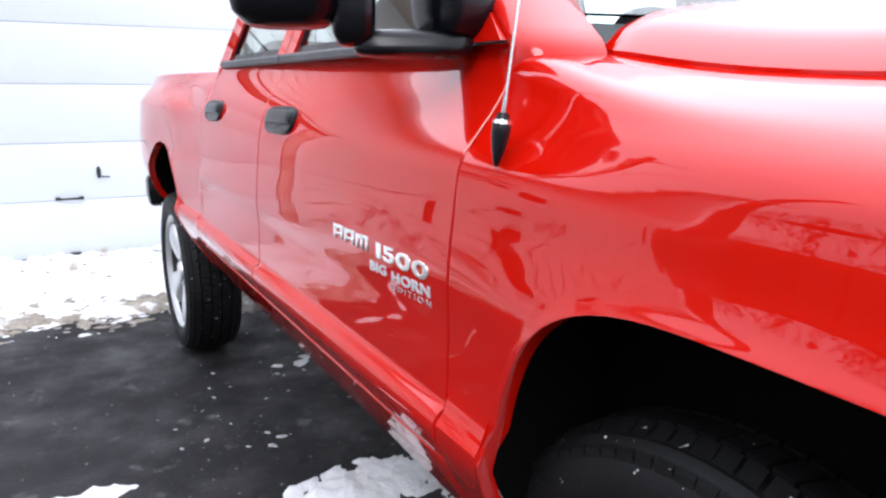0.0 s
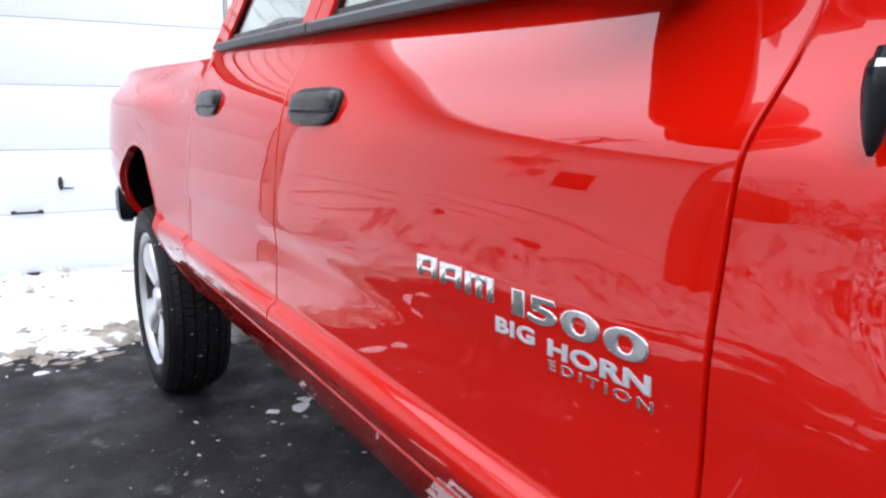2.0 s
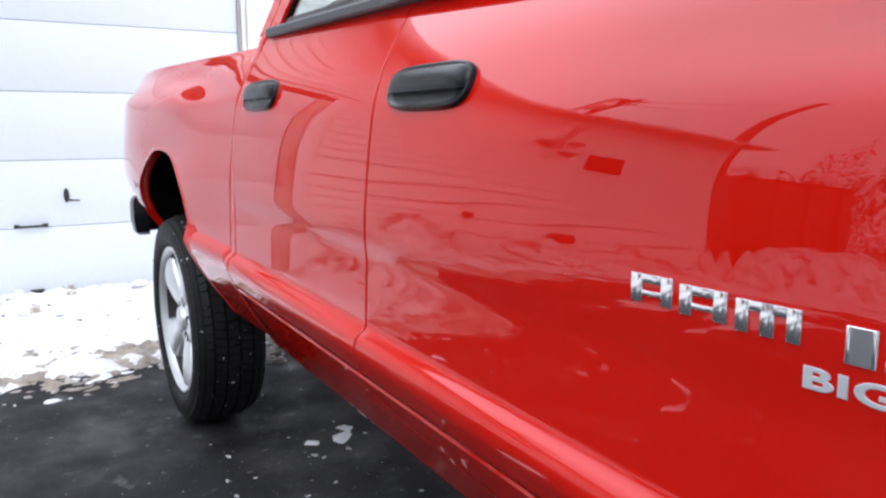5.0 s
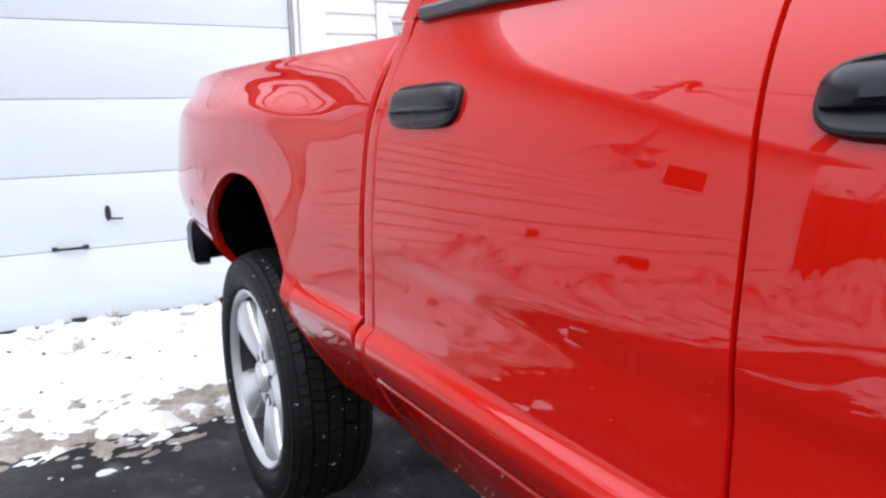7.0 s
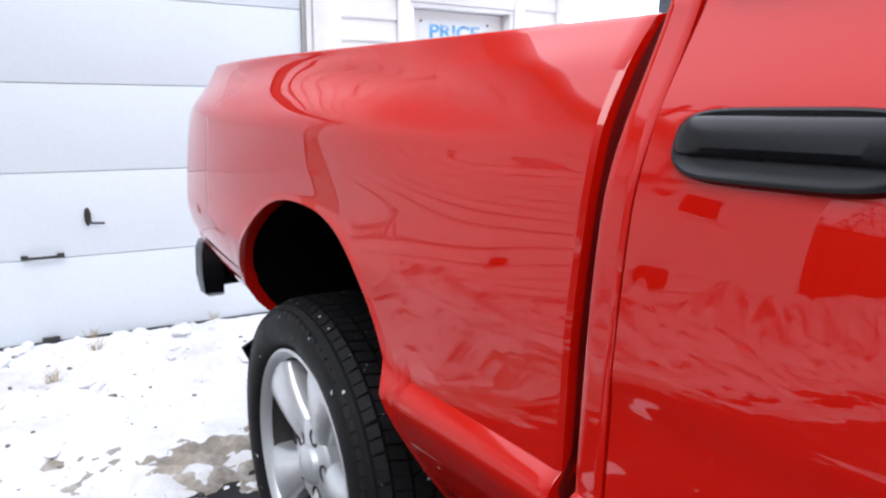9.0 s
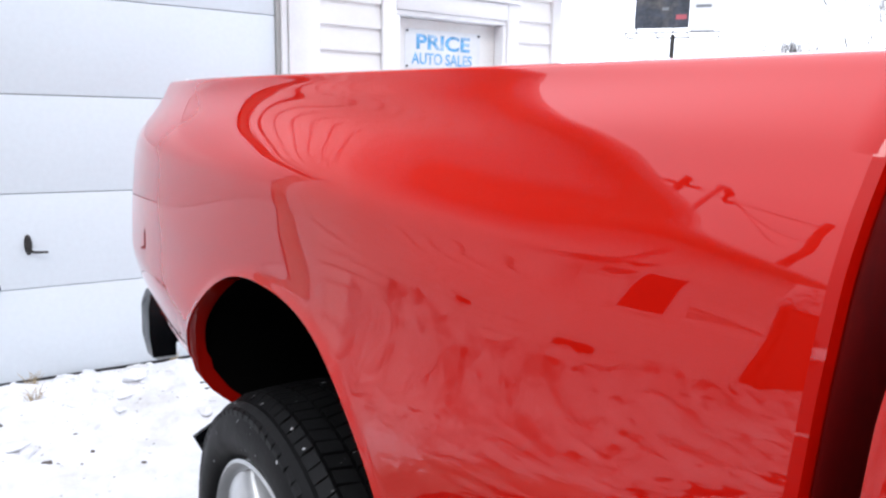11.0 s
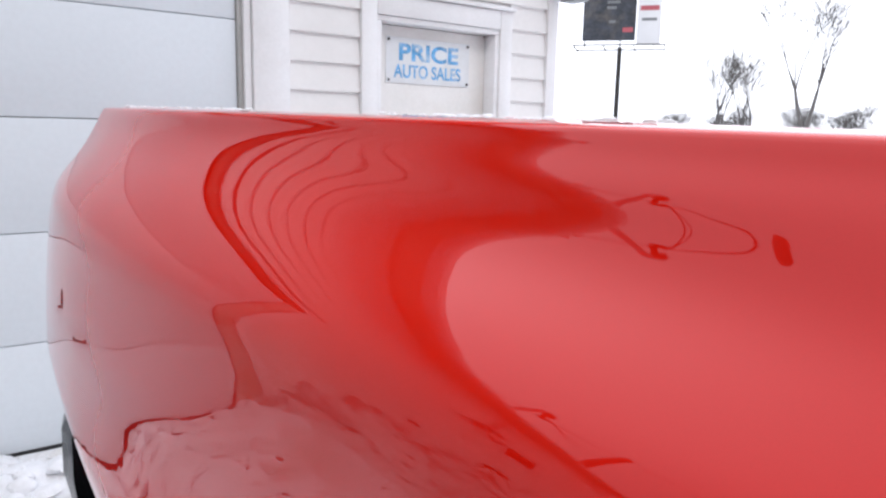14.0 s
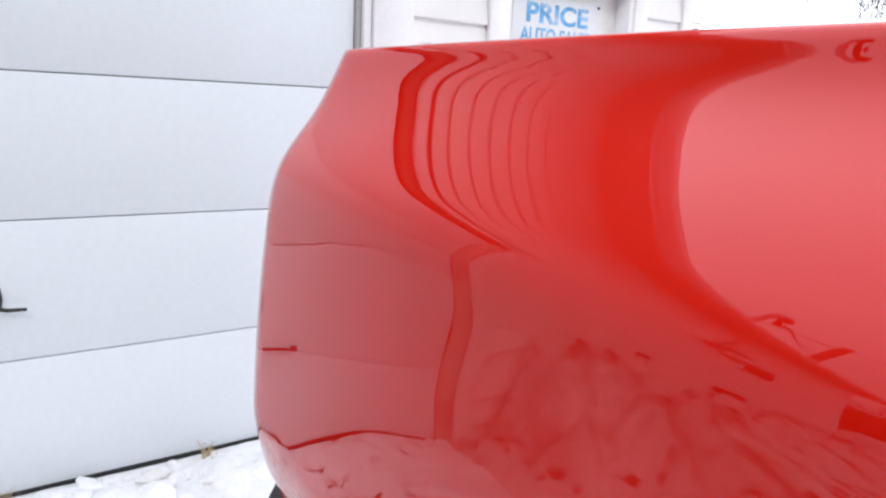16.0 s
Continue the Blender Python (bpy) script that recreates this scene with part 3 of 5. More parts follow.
def pillar_place(u, vs):
    out = []
    for v in vs:
        z = 1.35 + 0.555 * v
        base = math.exp(-max(0, z - 1.43) / 0.05)
        y = -2.990 if z < 1.475 else -2.990 + (z - 1.475) * 1.315
        out.append((lean(z) + 0.03 * base + 0.11 * u**2.2, y - (0.055 + 0.02 * base) * math.sin(u * 1.5), z))
    return out


both("front_pillar", skin("front_pillar", RED, np.linspace(0, 1, 14), np.linspace(0, 1, 30), pillar_place, 0.03, 0.001))


def cross(name, mat, rows, curve=0.0, thick=0.02, n=16):
    """A sheet right across the truck from rows of (inset, y, z), bulged forward by curve."""
    v, f = [], []
    for d in (0, -thick):
        for e, y, z in rows:
            for k in range(n + 1):
                s = k / n
                b = 1 - (2 * s - 1) ** 2
                v.append((e + (WIDE - 2 * e) * s, y - curve * b, z + 0.04 * b * (z > 1.85) + d + RAKE * y))
    m, c = len(rows), n + 1
    for r in range(m - 1):
        for k in range(n):
            q = [r * c + k, r * c + k + 1, (r + 1) * c + k + 1, (r + 1) * c + k]
            f += [tuple(q), tuple(m * c + t for t in reversed(q))]
    return mesh_of(name, v, f, mat, 40)


part("roof", cross("roof", RED, [(0.27, -2.54, 1.90), (0.30, -2.44, 1.925), (0.32, -1.9, 1.93), (0.30, -1.2, 1.925), (0.27, -1.10, 1.90)]), truck)
part("windshield", cross("windshield", GLASS, [(0.15, -2.94, 1.53), (0.29, -2.47, 1.90)], 0.14, 0.005), truck, "greenish laminated windshield")
part("cowl", cross("cowl", BLACK, [(0.27, -2.96, 1.478), (0.20, -2.90, 1.522)], 0.05, 0.02), truck, "black plastic cowl grille")
part("rear_window", cross("rear_window", GLASS, [(0.13, -1.05, 1.50), (0.27, -1.10, 1.90)], 0.0, 0.005), truck, "tinted rear cab window")
part("cab_back", cross("cab_back", RED, [(0.08, -1.045, 0.70), (0.06, -1.045, 1.20), (0.12, -1.048, 1.50)], 0.0, 0.02), truck)


def hood_mesh():
    v, f, nx = [], [], 40
    ys = np.linspace(-4.40, -2.985, 48)
    for y in ys:
        w = fender_share(y, 1.40)
        gz = 1.468 * (1 - w) + 1.42 * w
        back = max(0, (y + 3.10) / 0.115)
        nose = max(0, (-4.15 - y) / 0.25)
        for k in range(nx + 1):
            s = k / nx
            e = min(s, 1 - s) * 2
            edge = 0.252 + 0.045 * back**3
            x = edge + (WIDE - 2 * edge) * s
            dome = 0.008 * min(1, e * 40) + 0.066 * (1 - math.exp(-e * 8)) + 0.03 * (1 - math.exp(-e * 2))
            v.append((x, y - 0.05 * e * (1 - nose), gz + 0.005 + dome - 0.10 * nose**2 + RAKE * y))
    for i in range(len(ys) - 1):
        for k in range(nx):
            f.append((i * (nx + 1) + k, i * (nx + 1) + k + 1, (i + 1) * (nx + 1) + k + 1, (i + 1) * (nx + 1) + k))
    rim = [i * (nx + 1) for i in range(len(ys))]
    rim2 = [i * (nx + 1) + nx for i in range(len(ys))]
    for r, side in ((rim, 1), (rim2, -1)):
        b = len(v)
        v += [(v[k][0] + 0.006 * side, v[k][1], v[k][2] - 0.04) for k in r]
        f += [(r[k], r[k + 1], b + k + 1, b + k) for k in range(len(r) - 1)]
    return mesh_of("hood", v, f, RED, 40)


part("hood", hood_mesh(), truck)
part("inner_bay", box("inner_bay", LINER_AND_SHADE, 0.20, WIDE - 0.20, -4.35, -3.1, 0.75, 1.22, 0.03), truck, "black engine bay floor")
part("front_panel", box("front_panel", RED, 0.06, WIDE - 0.06, -4.52, -4.44, 0.80, 1.25, 0.03, 3), truck)
part("front_bumper", box("front_bumper", CHROME, 0.02, WIDE - 0.02, -4.66, -4.50, 0.48, 0.74, 0.05, 4), truck, "chrome front bumper")
part("underbody", box("underbody", LINER_AND_SHADE, 0.38, WIDE - 0.38, -4.3, 1.0, 0.46, 0.74, 0.04), truck, "dark chassis frame underneath")
part("cab_floor", box("cab_floor", CLOTH, 0.13, WIDE - 0.13, -3.0, -1.06, 0.62, 0.70, 0.01), truck, "dark carpeted cab floor")
part("dashboard", box("dashboard", CLOTH, 0.18, WIDE - 0.18, -2.86, -2.62, 1.0, 1.41, 0.06, 3), truck, "dark grey dashboard")
for x in (0.25, 1.09):
    part("seat", box("seat", CLOTH, x, x + 0.62, -2.3, -2.08, 0.75, 1.62, 0.09, 4), truck, "dark grey cloth seat back")
part("rear_seat", box("rear_seat", CLOTH, 0.2, WIDE - 0.2, -1.33, -1.12, 0.75, 1.55, 0.08, 4), truck, "dark grey rear bench back")

# cargo bed inside, tailgate, rear end
part("bed_floor", box("bed_floor", BLACK, 0.42, WIDE - 0.42, -0.98, 1.0, 0.88, 0.92, 0.005), truck, "black cargo bed floor")
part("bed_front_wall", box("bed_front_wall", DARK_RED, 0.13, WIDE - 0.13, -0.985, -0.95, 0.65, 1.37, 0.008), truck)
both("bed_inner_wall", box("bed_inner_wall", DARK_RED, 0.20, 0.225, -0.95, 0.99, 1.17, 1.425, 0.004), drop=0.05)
both("bed_rail", box("bed_rail", RED, 0.172, 0.235, -0.97, 1.02, 1.41, 1.446, 0.012, 3), drop=0.05)
tailgate = part("tailgate", box("tailgate", RED, 0.25, WIDE - 0.25, 0.985, 1.06, 0.86, 1.39, 0.02, 3), truck)
part("tailgate_handle", box("tailgate_handle", BLACK, 0.87, 1.11, 1.052, 1.075, 1.28, 1.36, 0.01), tailgate, "black tailgate handle")
both("tail_lamp", box("tail_lamp", LAMP_RED, 0.115, 0.24, 0.97, 1.066, 0.90, 1.32, 0.018, 3), "dark red tail lamp lens")


def bumper_mesh():
    """Chrome step bumper, wrapped round both rear corners."""
    plan = [(0.12, 0.930), (0.052, 0.940), (0.048, 1.0), (0.065, 1.07), (0.115, 1.13), (0.30, 1.165), (0.99, 1.18)]
    plan = plan + [(WIDE - x, y) for x, y in reversed(plan[:-1])]
    prof = [(0.03, 0.66), (0.004, 0.675), (-0.008, 0.74), (-0.006, 0.83), (0.006, 0.858), (0.05, 0.865)]
    v, f = [], []
    for i, (x, y) in enumerate(plan):
        a, b = Vector((*plan[max(i - 1, 0)], 0)), Vector((*plan[min(i + 1, len(plan) - 1)], 0))
        d = (b - a).normalized()
        nrm = Vector((d.y, -d.x, 0))
        for o, z in prof:
            q = Vector((x, y, z)) + nrm * o
            v.append((q.x, q.y, q.z))
    m = len(prof)
    for i in range(len(plan) - 1):
        for j in range(m - 1):
            f.append((i * m + j, i * m + j + 1, (i + 1) * m + j + 1, (i + 1) * m + j))
    return mesh_of("rear_bumper", v, f, BLACK, 40)


part("rear_bumper", bumper_mesh(), truck, "black end-capped rear step bumper")


# wheel wells
def well(arch):
    v, f, n = [], [], 60
    y0, a1, a2 = arch[0], arch[3], arch[5]
    for i in range(n + 1):
        t = math.pi * i / n
        y = y0 - math.copysign(abs(math.cos(t)) ** 0.6, math.cos(t)) * ((a1 if math.cos(t) > 0 else a2) - 0.0005)
        z = arch_low(y, arch, 0.62 if y < 0 else 0.68)
        prof = FENDER_B if y0 < -1 else (TAIL_P if y > 0 else BED_P)
        x = float(np.interp(z, prof[:, 1], prof[:, 0])) + 0.02
        if y0 > -1:
            x += float(np.interp(y, BULGE_Y, BULGE_X)) + tuck(y, z)
        v += [(x, y, z + 0.012 + RAKE * y), (0.42, y, z - max(0, 0.80 - z) + RAKE * y)]
    for i in range(n):
        f.append((2 * i, 2 * i + 1, 2 * i + 3, 2 * i + 2))
    f.append(tuple(2 * i + 1 for i in range(n + 1)))
    return mesh_of("wheel_well", v, f, LINER_AND_SHADE, 40)


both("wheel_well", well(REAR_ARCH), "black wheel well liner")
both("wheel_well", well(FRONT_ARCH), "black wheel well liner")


# wheels
def tyre_mesh():
    prof = [(0.050, 0.300), (0.024, 0.308), (0.008, 0.325), (0.0, 0.352), (0.006, 0.385), (0.018, 0.408), (0.030, 0.418), (0.245, 0.418), (0.258, 0.408), (0.27, 0.385), (0.276, 0.352), (0.27, 0.325), (0.25, 0.305), (0.22, 0.300)]
    n, v, f = 72, [], []
    for a, r in prof:
        for k in range(n):
            t = 2 * math.pi * k / n
            v.append((a, r * math.cos(t), r * math.sin(t)))
    for i in range(len(prof)):
        j = (i + 1) % len(prof)
        for k in range(n):
            f.append((i * n + k, i * n + (k + 1) % n, j * n + (k + 1) % n, j * n + k))
    return mesh_of("tyre", v, f, RUBBER, 30)


def tread_mesh():
    v, f = [], []
    rng = random.Random(5)
    lanes = [(0.010, 0.062, 0.404, 0.430), (0.070, 0.110, 0.430, 0.432), (0.118, 0.158, 0.432, 0.432), (0.166, 0.206, 0.432, 0.430), (0.214, 0.266, 0.430, 0.404)]
    for li, (x0, x1, r0, r1) in enumerate(lanes):
        for k in range(84):
            t0 = 2 * math.pi * (k + 0.06 + 0.37 * li) / 84
            t1 = t0 + 2 * math.pi * (0.86 + rng.uniform(-0.06, 0.06)) / 84
            sk = (rng.random() - 0.5) * 0.01 + 0.02 * (1 if li % 2 else -1)
            b = len(v)
            for dr in (-0.02, 0.0):
                for x, r, t in ((x0, r0, t0), (x1, r1, t0 + sk), (x1, r1, t1 + sk), (x0, r0, t1)):
                    v.append((x, (r + dr) * math.cos(t), (r + dr) * math.sin(t)))
            f += [(b + 4, b + 5, b + 6, b + 7)] + [(b + q, b + (q + 1) % 4, b + 4 + (q + 1) % 4, b + 4 + q) for q in range(4)]
    return mesh_of("tread", v, f, RUBBER, 30)


def spoke_mesh():
    """One broad, softly domed spoke, along +z from the hub to the rim."""
    v, f = [], []
    rows = [(0.040, 0.040, 0.034), (0.075, 0.044, 0.026), (0.110, 0.050, 0.018), (0.15, 0.058, 0.010), (0.20, 0.070, 0.004), (0.245, 0.086, 0.002), (0.267, 0.096, 0.004), (0.284, 0.108, 0.010)]
    cs = [(-1.03, 0.070), (-1.0, 0.030), (-0.93, 0.016), (-0.72, 0.007), (-0.35, 0.0015), (0.0, 0.0), (0.35, 0.0015), (0.72, 0.007), (0.93, 0.016), (1.0, 0.030), (1.03, 0.070)]
    for r, w, dep in rows:
        for s, d in cs:
            v.append((dep + d, s * w, r))
    m = len(cs)
    for i in range(len(rows) - 1):
        for j in range(m - 1):
            f.append((i * m + j, i * m + j + 1, (i + 1) * m + j + 1, (i + 1) * m + j))
    return mesh_of("spoke", v, f, ALLOY, 50)


rim_me = lathe("rim", ALLOY, [(0.004, 0.299), (-0.006, 0.304), (-0.009, 0.297), (-0.002, 0.288), (0.010, 0.279), (0.018, 0.277), (0.022, 0.284), (0.03, 0.290)], 72, closed=True)
# barrel coloured dark for brake dust and the shade between the spokes
barrel_me = lathe("barrel", IRON, [(0.019, 0.2765), (0.05, 0.270), (0.12, 0.261), (0.20, 0.272), (0.20, 0.278), (0.024, 0.285)], 72, closed=True)
tyre_me, tread_me, spoke_me = tyre_mesh(), tread_mesh(), spoke_mesh()
cap_me = lathe("center_cap", ALLOY, [(0.07, 0.112), (0.036, 0.112), (0.029, 0.106), (0.026, 0.054), (0.012, 0.050), (0.007, 0.042), (0.006, 0.0005)], 40)
nut_me = lathe("lug_nut", STEEL, [(0.06, 0.011), (0.030, 0.011), (0.024, 0.008), (0.023, 0.0005)], 6, smooth=20)
# lug recesses carry the shade of a hole in their dark colour
pocket_me = lathe("lug_pocket", IRON, [(0.045, 0.023), (0.024, 0.0235), (0.0225, 0.0215), (0.035, 0.0005)], 20)
# disc made large to fill the spoke openings with dark
disc_me = lathe("brake_disc", IRON, [(0.066, 0.06), (0.064, 0.236), (0.110, 0.236), (0.112, 0.06)], 48)


OUT = Matrix.Translation((-0.024, 0, 0))


def wheel(m, turn, near=True):
    w = part("wheel", rim_me, truck, "five-spoke silver alloy wheel", m)
    part("tyre", tyre_me, w, "black all-season tyre flecked with snow", OUT)
    tagged(part("tread", tread_me, w, "", OUT), "black block tread flecked with snow", kind="stuff")
    for k in range(5):
        part("spoke", spoke_me, w, "", pose(0, 0, 0, turn + 72 * k, 0, 0))
        part("lug_pocket", pocket_me, w, "lug recess, coloured dark like a shaded hole", pose(0.001, 0.080 * math.sin(radians(turn + 36 + 72 * k)), 0.080 * math.cos(radians(turn + 36 + 72 * k))))
        part("lug_nut", nut_me, w, "chrome lug nut", pose(0.004, 0.080 * math.sin(radians(turn + 36 + 72 * k)), 0.080 * math.cos(radians(turn + 36 + 72 * k))))
    part("center_cap", cap_me, w)
    part("barrel", barrel_me, w, "inner barrel, dusty and darkened for shade behind the spokes")
    part("brake_disc", disc_me, w, "dark steel brake disc")


FLIP = Matrix.Translation((WIDE, 0, 0)) @ Matrix.Diagonal((-1, 1, 1, 1))
for x, y, turn, size in ((0.040, 0.0, 22, 1.0), (0.085, -3.43, 50, 1.08)):
    m = Matrix.Translation((x, y, 0.432 * size)) @ Matrix.Scale(size, 4)
    wheel(m, turn)
    wheel(FLIP @ m, turn)
both("well_panel", box("well_panel", LINER_AND_SHADE, 0.11, 0.50, 0.295, 0.31, 0.52, 0.86, 0.004), "black inner panel behind the wheel")
flap = [(0.30, 0.66), (0.16, 0.66), (0.048, 0.60), (0.085, 0.52), (0.125, 0.465), (0.30, 0.445)]
flap_v = [(x, 0.50 + 0.02 * (0.68 - z), z) for x, z in flap] + [(x, 0.512 + 0.02 * (0.68 - z), z) for x, z in flap]
both("mud_flap", mesh_of("mud_flap", flap_v, [(5, 4, 3, 2, 1, 0), (6, 7, 8, 9, 10, 11)] + [(k, (k + 1) % 6, (k + 1) % 6 + 6, k + 6) for k in range(6)], BLACK, 30), "black rubber splash guard")


# door handles
def handle_ring(length, h, n=48):
    """A rounded outline, fuller at the lower corners."""
    ring = []
    for k in range(n):
        t = 2 * math.pi * k / n
        c, q = math.cos(t), math.sin(t)
        ring.append((math.copysign(abs(c) ** 0.42, c) * length / 2, math.copysign(abs(q) ** (0.62 if q > 0 else 0.75), q) * h / 2))
    return ring


def handle_mesh(length=0.238, h=0.076):
    """The cup behind the pull: a rim standing on the door, dished in the middle."""
    bm = bmesh.new()
    ring = handle_ring(length, h)
    n = len(ring)
    layers = [(0.030, 1.0, 1.0), (-0.002, 1.0, 1.0), (-0.006, 0.985, 0.95), (-0.007, 0.96, 0.88), (-0.0045, 0.93, 0.78), (-0.0035, 0.86, 0.60), (-0.0035, 0.5, 0.3)]
    vs = [[bm.verts.new((x, y * sy, z * sz)) for y, z in ring] for x, sy, sz in layers]
    for a, b in zip(vs, vs[1:]):
        for k in range(n):
            bm.faces.new((a[k], a[(k + 1) % n], b[(k + 1) % n], b[k]))
    bm.faces.new(vs[-1])
    bmesh.ops.recalc_face_normals(bm, faces=bm.faces)
    return from_bm("handle_plate", bm, BLACK, 40)


def grip_mesh(length=0.238, h=0.076):
    """The pull: a broad flat-faced bar over the upper part of the cup, its ends rounded back."""
    v, f, n = [], [], 44
    prof = [(-0.002, 0.36), (-0.012, 0.345), (-0.0165, 0.28), (-0.0185, 0.10), (-0.0175, -0.08), (-0.013, -0.15), (-0.002, -0.165)]
    for i in range(n + 1):
        s = -1 + 2 * i / n
        end = (1 - abs(s) ** 6) ** 0.5 if abs(s) < 1 else 0.0
        top = 0.55 + 0.45 * min(1.0, (1 - abs(s)) / 0.16) ** 0.5
        for x, z in prof:
            v.append((-0.002 + (x + 0.002) * (0.15 + 0.85 * end), s * length * 0.485, z * h * top))
    m = len(prof)
    for i in range(n):
        for j in range(m):
            f.append((i * m + j, i * m + (j + 1) % m, (i + 1) * m + (j + 1) % m, (i + 1) * m + j))
    f += [tuple(range(m)), tuple(n * m + j for j in range(m))]
    return mesh_of("grip", v, f, BLACK, 35)


plate_me, grip_me = handle_mesh(), grip_mesh()
DOOR_XZ = np.array(DOOR_F)
for door, far, y in ((front_door, far_front_door, -2.045), (rear_door, far_rear_door, -1.240)):
    at = [float(np.interp(z, DOOR_XZ[:, 1], DOOR_XZ[:, 0])) + shoulder(y, z) for z in (1.283, 1.351)]
    tilt = math.degrees(math.atan2(at[1] - at[0], 0.068))
    swing = math.degrees(math.atan2(shoulder(y + 0.1, 1.317) - shoulder(y - 0.1, 1.317), 0.2))
    for d in (door, far):
        hp = part("door_handle", plate_me, d, "black plastic pull handle", pose((at[0] + at[1]) / 2 - 0.002, y, 1.320 + RAKE * y, 0, 0, -swing) @ pose(0, 0, 0, 0, tilt, 0))
        part("grip", grip_me, hp)


# mirror
def pod(name, mat, x0, x1, y0, y1, z0, z1, power=4.0, squash=0.0):
    """A rounded housing."""
    v, f, n, m = [], [], 28, 14
    cx, cy, cz = (x0 + x1) / 2, (y0 + y1) / 2, (z0 + z1) / 2
    for i in range(m + 1):
        a = -math.pi / 2 + math.pi * i / m
        for k in range(n):
            t = 2 * math.pi * k / n
            q = [math.cos(a) * math.cos(t), math.cos(a) * math.sin(t), math.sin(a)]
            r = sum(abs(c) ** power for c in q) ** (-1 / power)
            x, y, z = (c * r for c in q)
            v.append((cx + x * (x1 - x0) / 2, cy + y * (y1 - y0) / 2 * (1 - squash * z), cz + z * (z1 - z0) / 2))
    for i in range(m):
        for k in range(n):
            f.append((i * n + k, i * n + (k + 1) % n, (i + 1) * n + (k + 1) % n, (i + 1) * n + k))
    return mesh_of(name, v, f, mat, 50)


SWUNG = Matrix.Translation((0.10, -2.86, 0)) @ Matrix.Rotation(radians(-24), 4, "Z") @ Matrix.Translation((-0.10, 2.86, 0))
for side in (0, 1):
    base = part("side_mirror", pod("side_mirror", BLACK, 0.035, 0.15, -2.92, -2.76, 1.425, 1.60, 3.4), truck, "black plastic folding side mirror", FLIP if side else None)
    part("mirror_arm", pod("mirror_arm", BLACK, -0.085, 0.12, -2.91, -2.80, 1.402, 1.448, 4.5, 0.15), base, "", SWUNG)
    part("mirror_neck", pod("mirror_neck", BLACK, -0.12, -0.045, -2.92, -2.81, 1.42, 1.66, 5.5), base, "", SWUNG)
    part("mirror_housing", pod("mirror_housing", BLACK, -0.28, -0.10, -2.95, -2.79, 1.448, 1.70, 5.0), base, "", SWUNG)
    part("mirror_glass", box("mirror_glass", CHROME, -0.25, -0.12, -2.793, -2.787, 1.47, 1.67, 0.002), base, "silvered mirror glass", SWUNG)

# antenna
ant = part("antenna", lathe("antenna", BLACK, [(-0.045, 0.002), (-0.036, 0.006), (-0.018, 0.0105), (0.0, 0.0135), (0.014, 0.0135), (0.018, 0.0115), (0.024, 0.0095), (0.030, 0.0085)], 20, axis="z"), truck, "black antenna base with steel mast", pose(0.020, -3.105, 1.338 + RAKE * -3.105, 0, 9, 0) @ pose(0, 0.010, 0.006))
part("collar", lathe("collar", CHROME, [(0.014, 0.0125), (0.0145, 0.0139), (0.020, 0.0128), (0.021, 0.010)], 16, axis="z"), ant, "chrome antenna collar")
part("mast", tube("mast", STEEL, [(0, 0, 0.028), (0, 0, 0.05), (0, 0, 0.056), (0.002, 0.01, 0.4), (0.004, 0.03, 0.80)], [0.0036, 0.0036, 0.0022, 0.0019, 0.0014]), ant, "thin steel mast")


# lettering
def letters(name, text, size, mat, m, parent=None, wide=1.0, depth=0.003, bevel=0.0, bold=0.0, label="", tight=1.0):
    cu = bpy.data.curves.new(name, "FONT")
    cu.body, cu.size, cu.extrude, cu.bevel_depth, cu.bevel_resolution, cu.offset, cu.space_character = text, size, depth, bevel, 2, bold, tight
    tmp = new("tmp", cu)
    me = bpy.data.meshes.new_from_object(tmp.evaluated_get(bpy.context.evaluated_depsgraph_get()))
    bpy.data.objects.remove(tmp)
    xs = [q.co.x for q in me.vertices]
    ys = [q.co.y for q in me.vertices]
    me.transform(Matrix.Translation((-min(xs), -min(ys), 0)))
    w, h = max(xs) - min(xs), max(ys) - min(ys)
    me.transform(Matrix.Diagonal((wide / w, size / h, 1, 1)))
    me.name = name
    me.materials.clear()
    root = list(range(len(me.vertices)))

    def top(k):
        while root[k] != k:
            root[k] = root[root[k]]
            k = root[k]
        return k

    for e in me.edges:
        root[top(e.vertices[0])] = top(e.vertices[1])
    for r in sorted({top(k) for k in range(len(root))}):
        ids = [k for k in range(len(root)) if top(k) == r]
        at = {k: i for i, k in enumerate(ids)}
        faces = [tuple(at[k] for k in q.vertices) for q in me.polygons if q.vertices[0] in at]
        part(name, mesh_of(name, [me.vertices[k].co for k in ids], faces, mat, 35), parent, label, m)


FACE = Matrix(((0, 0, -1, 0), (-1, 0, 0, 0), (0, 1, 0, 0), (0, 0, 0, 1)))


def badge_at(y, z, x=-0.003):
    return Matrix.Translation((x, y, z + RAKE * y)) @ Matrix.Rotation(-math.atan(RAKE), 4, "X") @ FACE


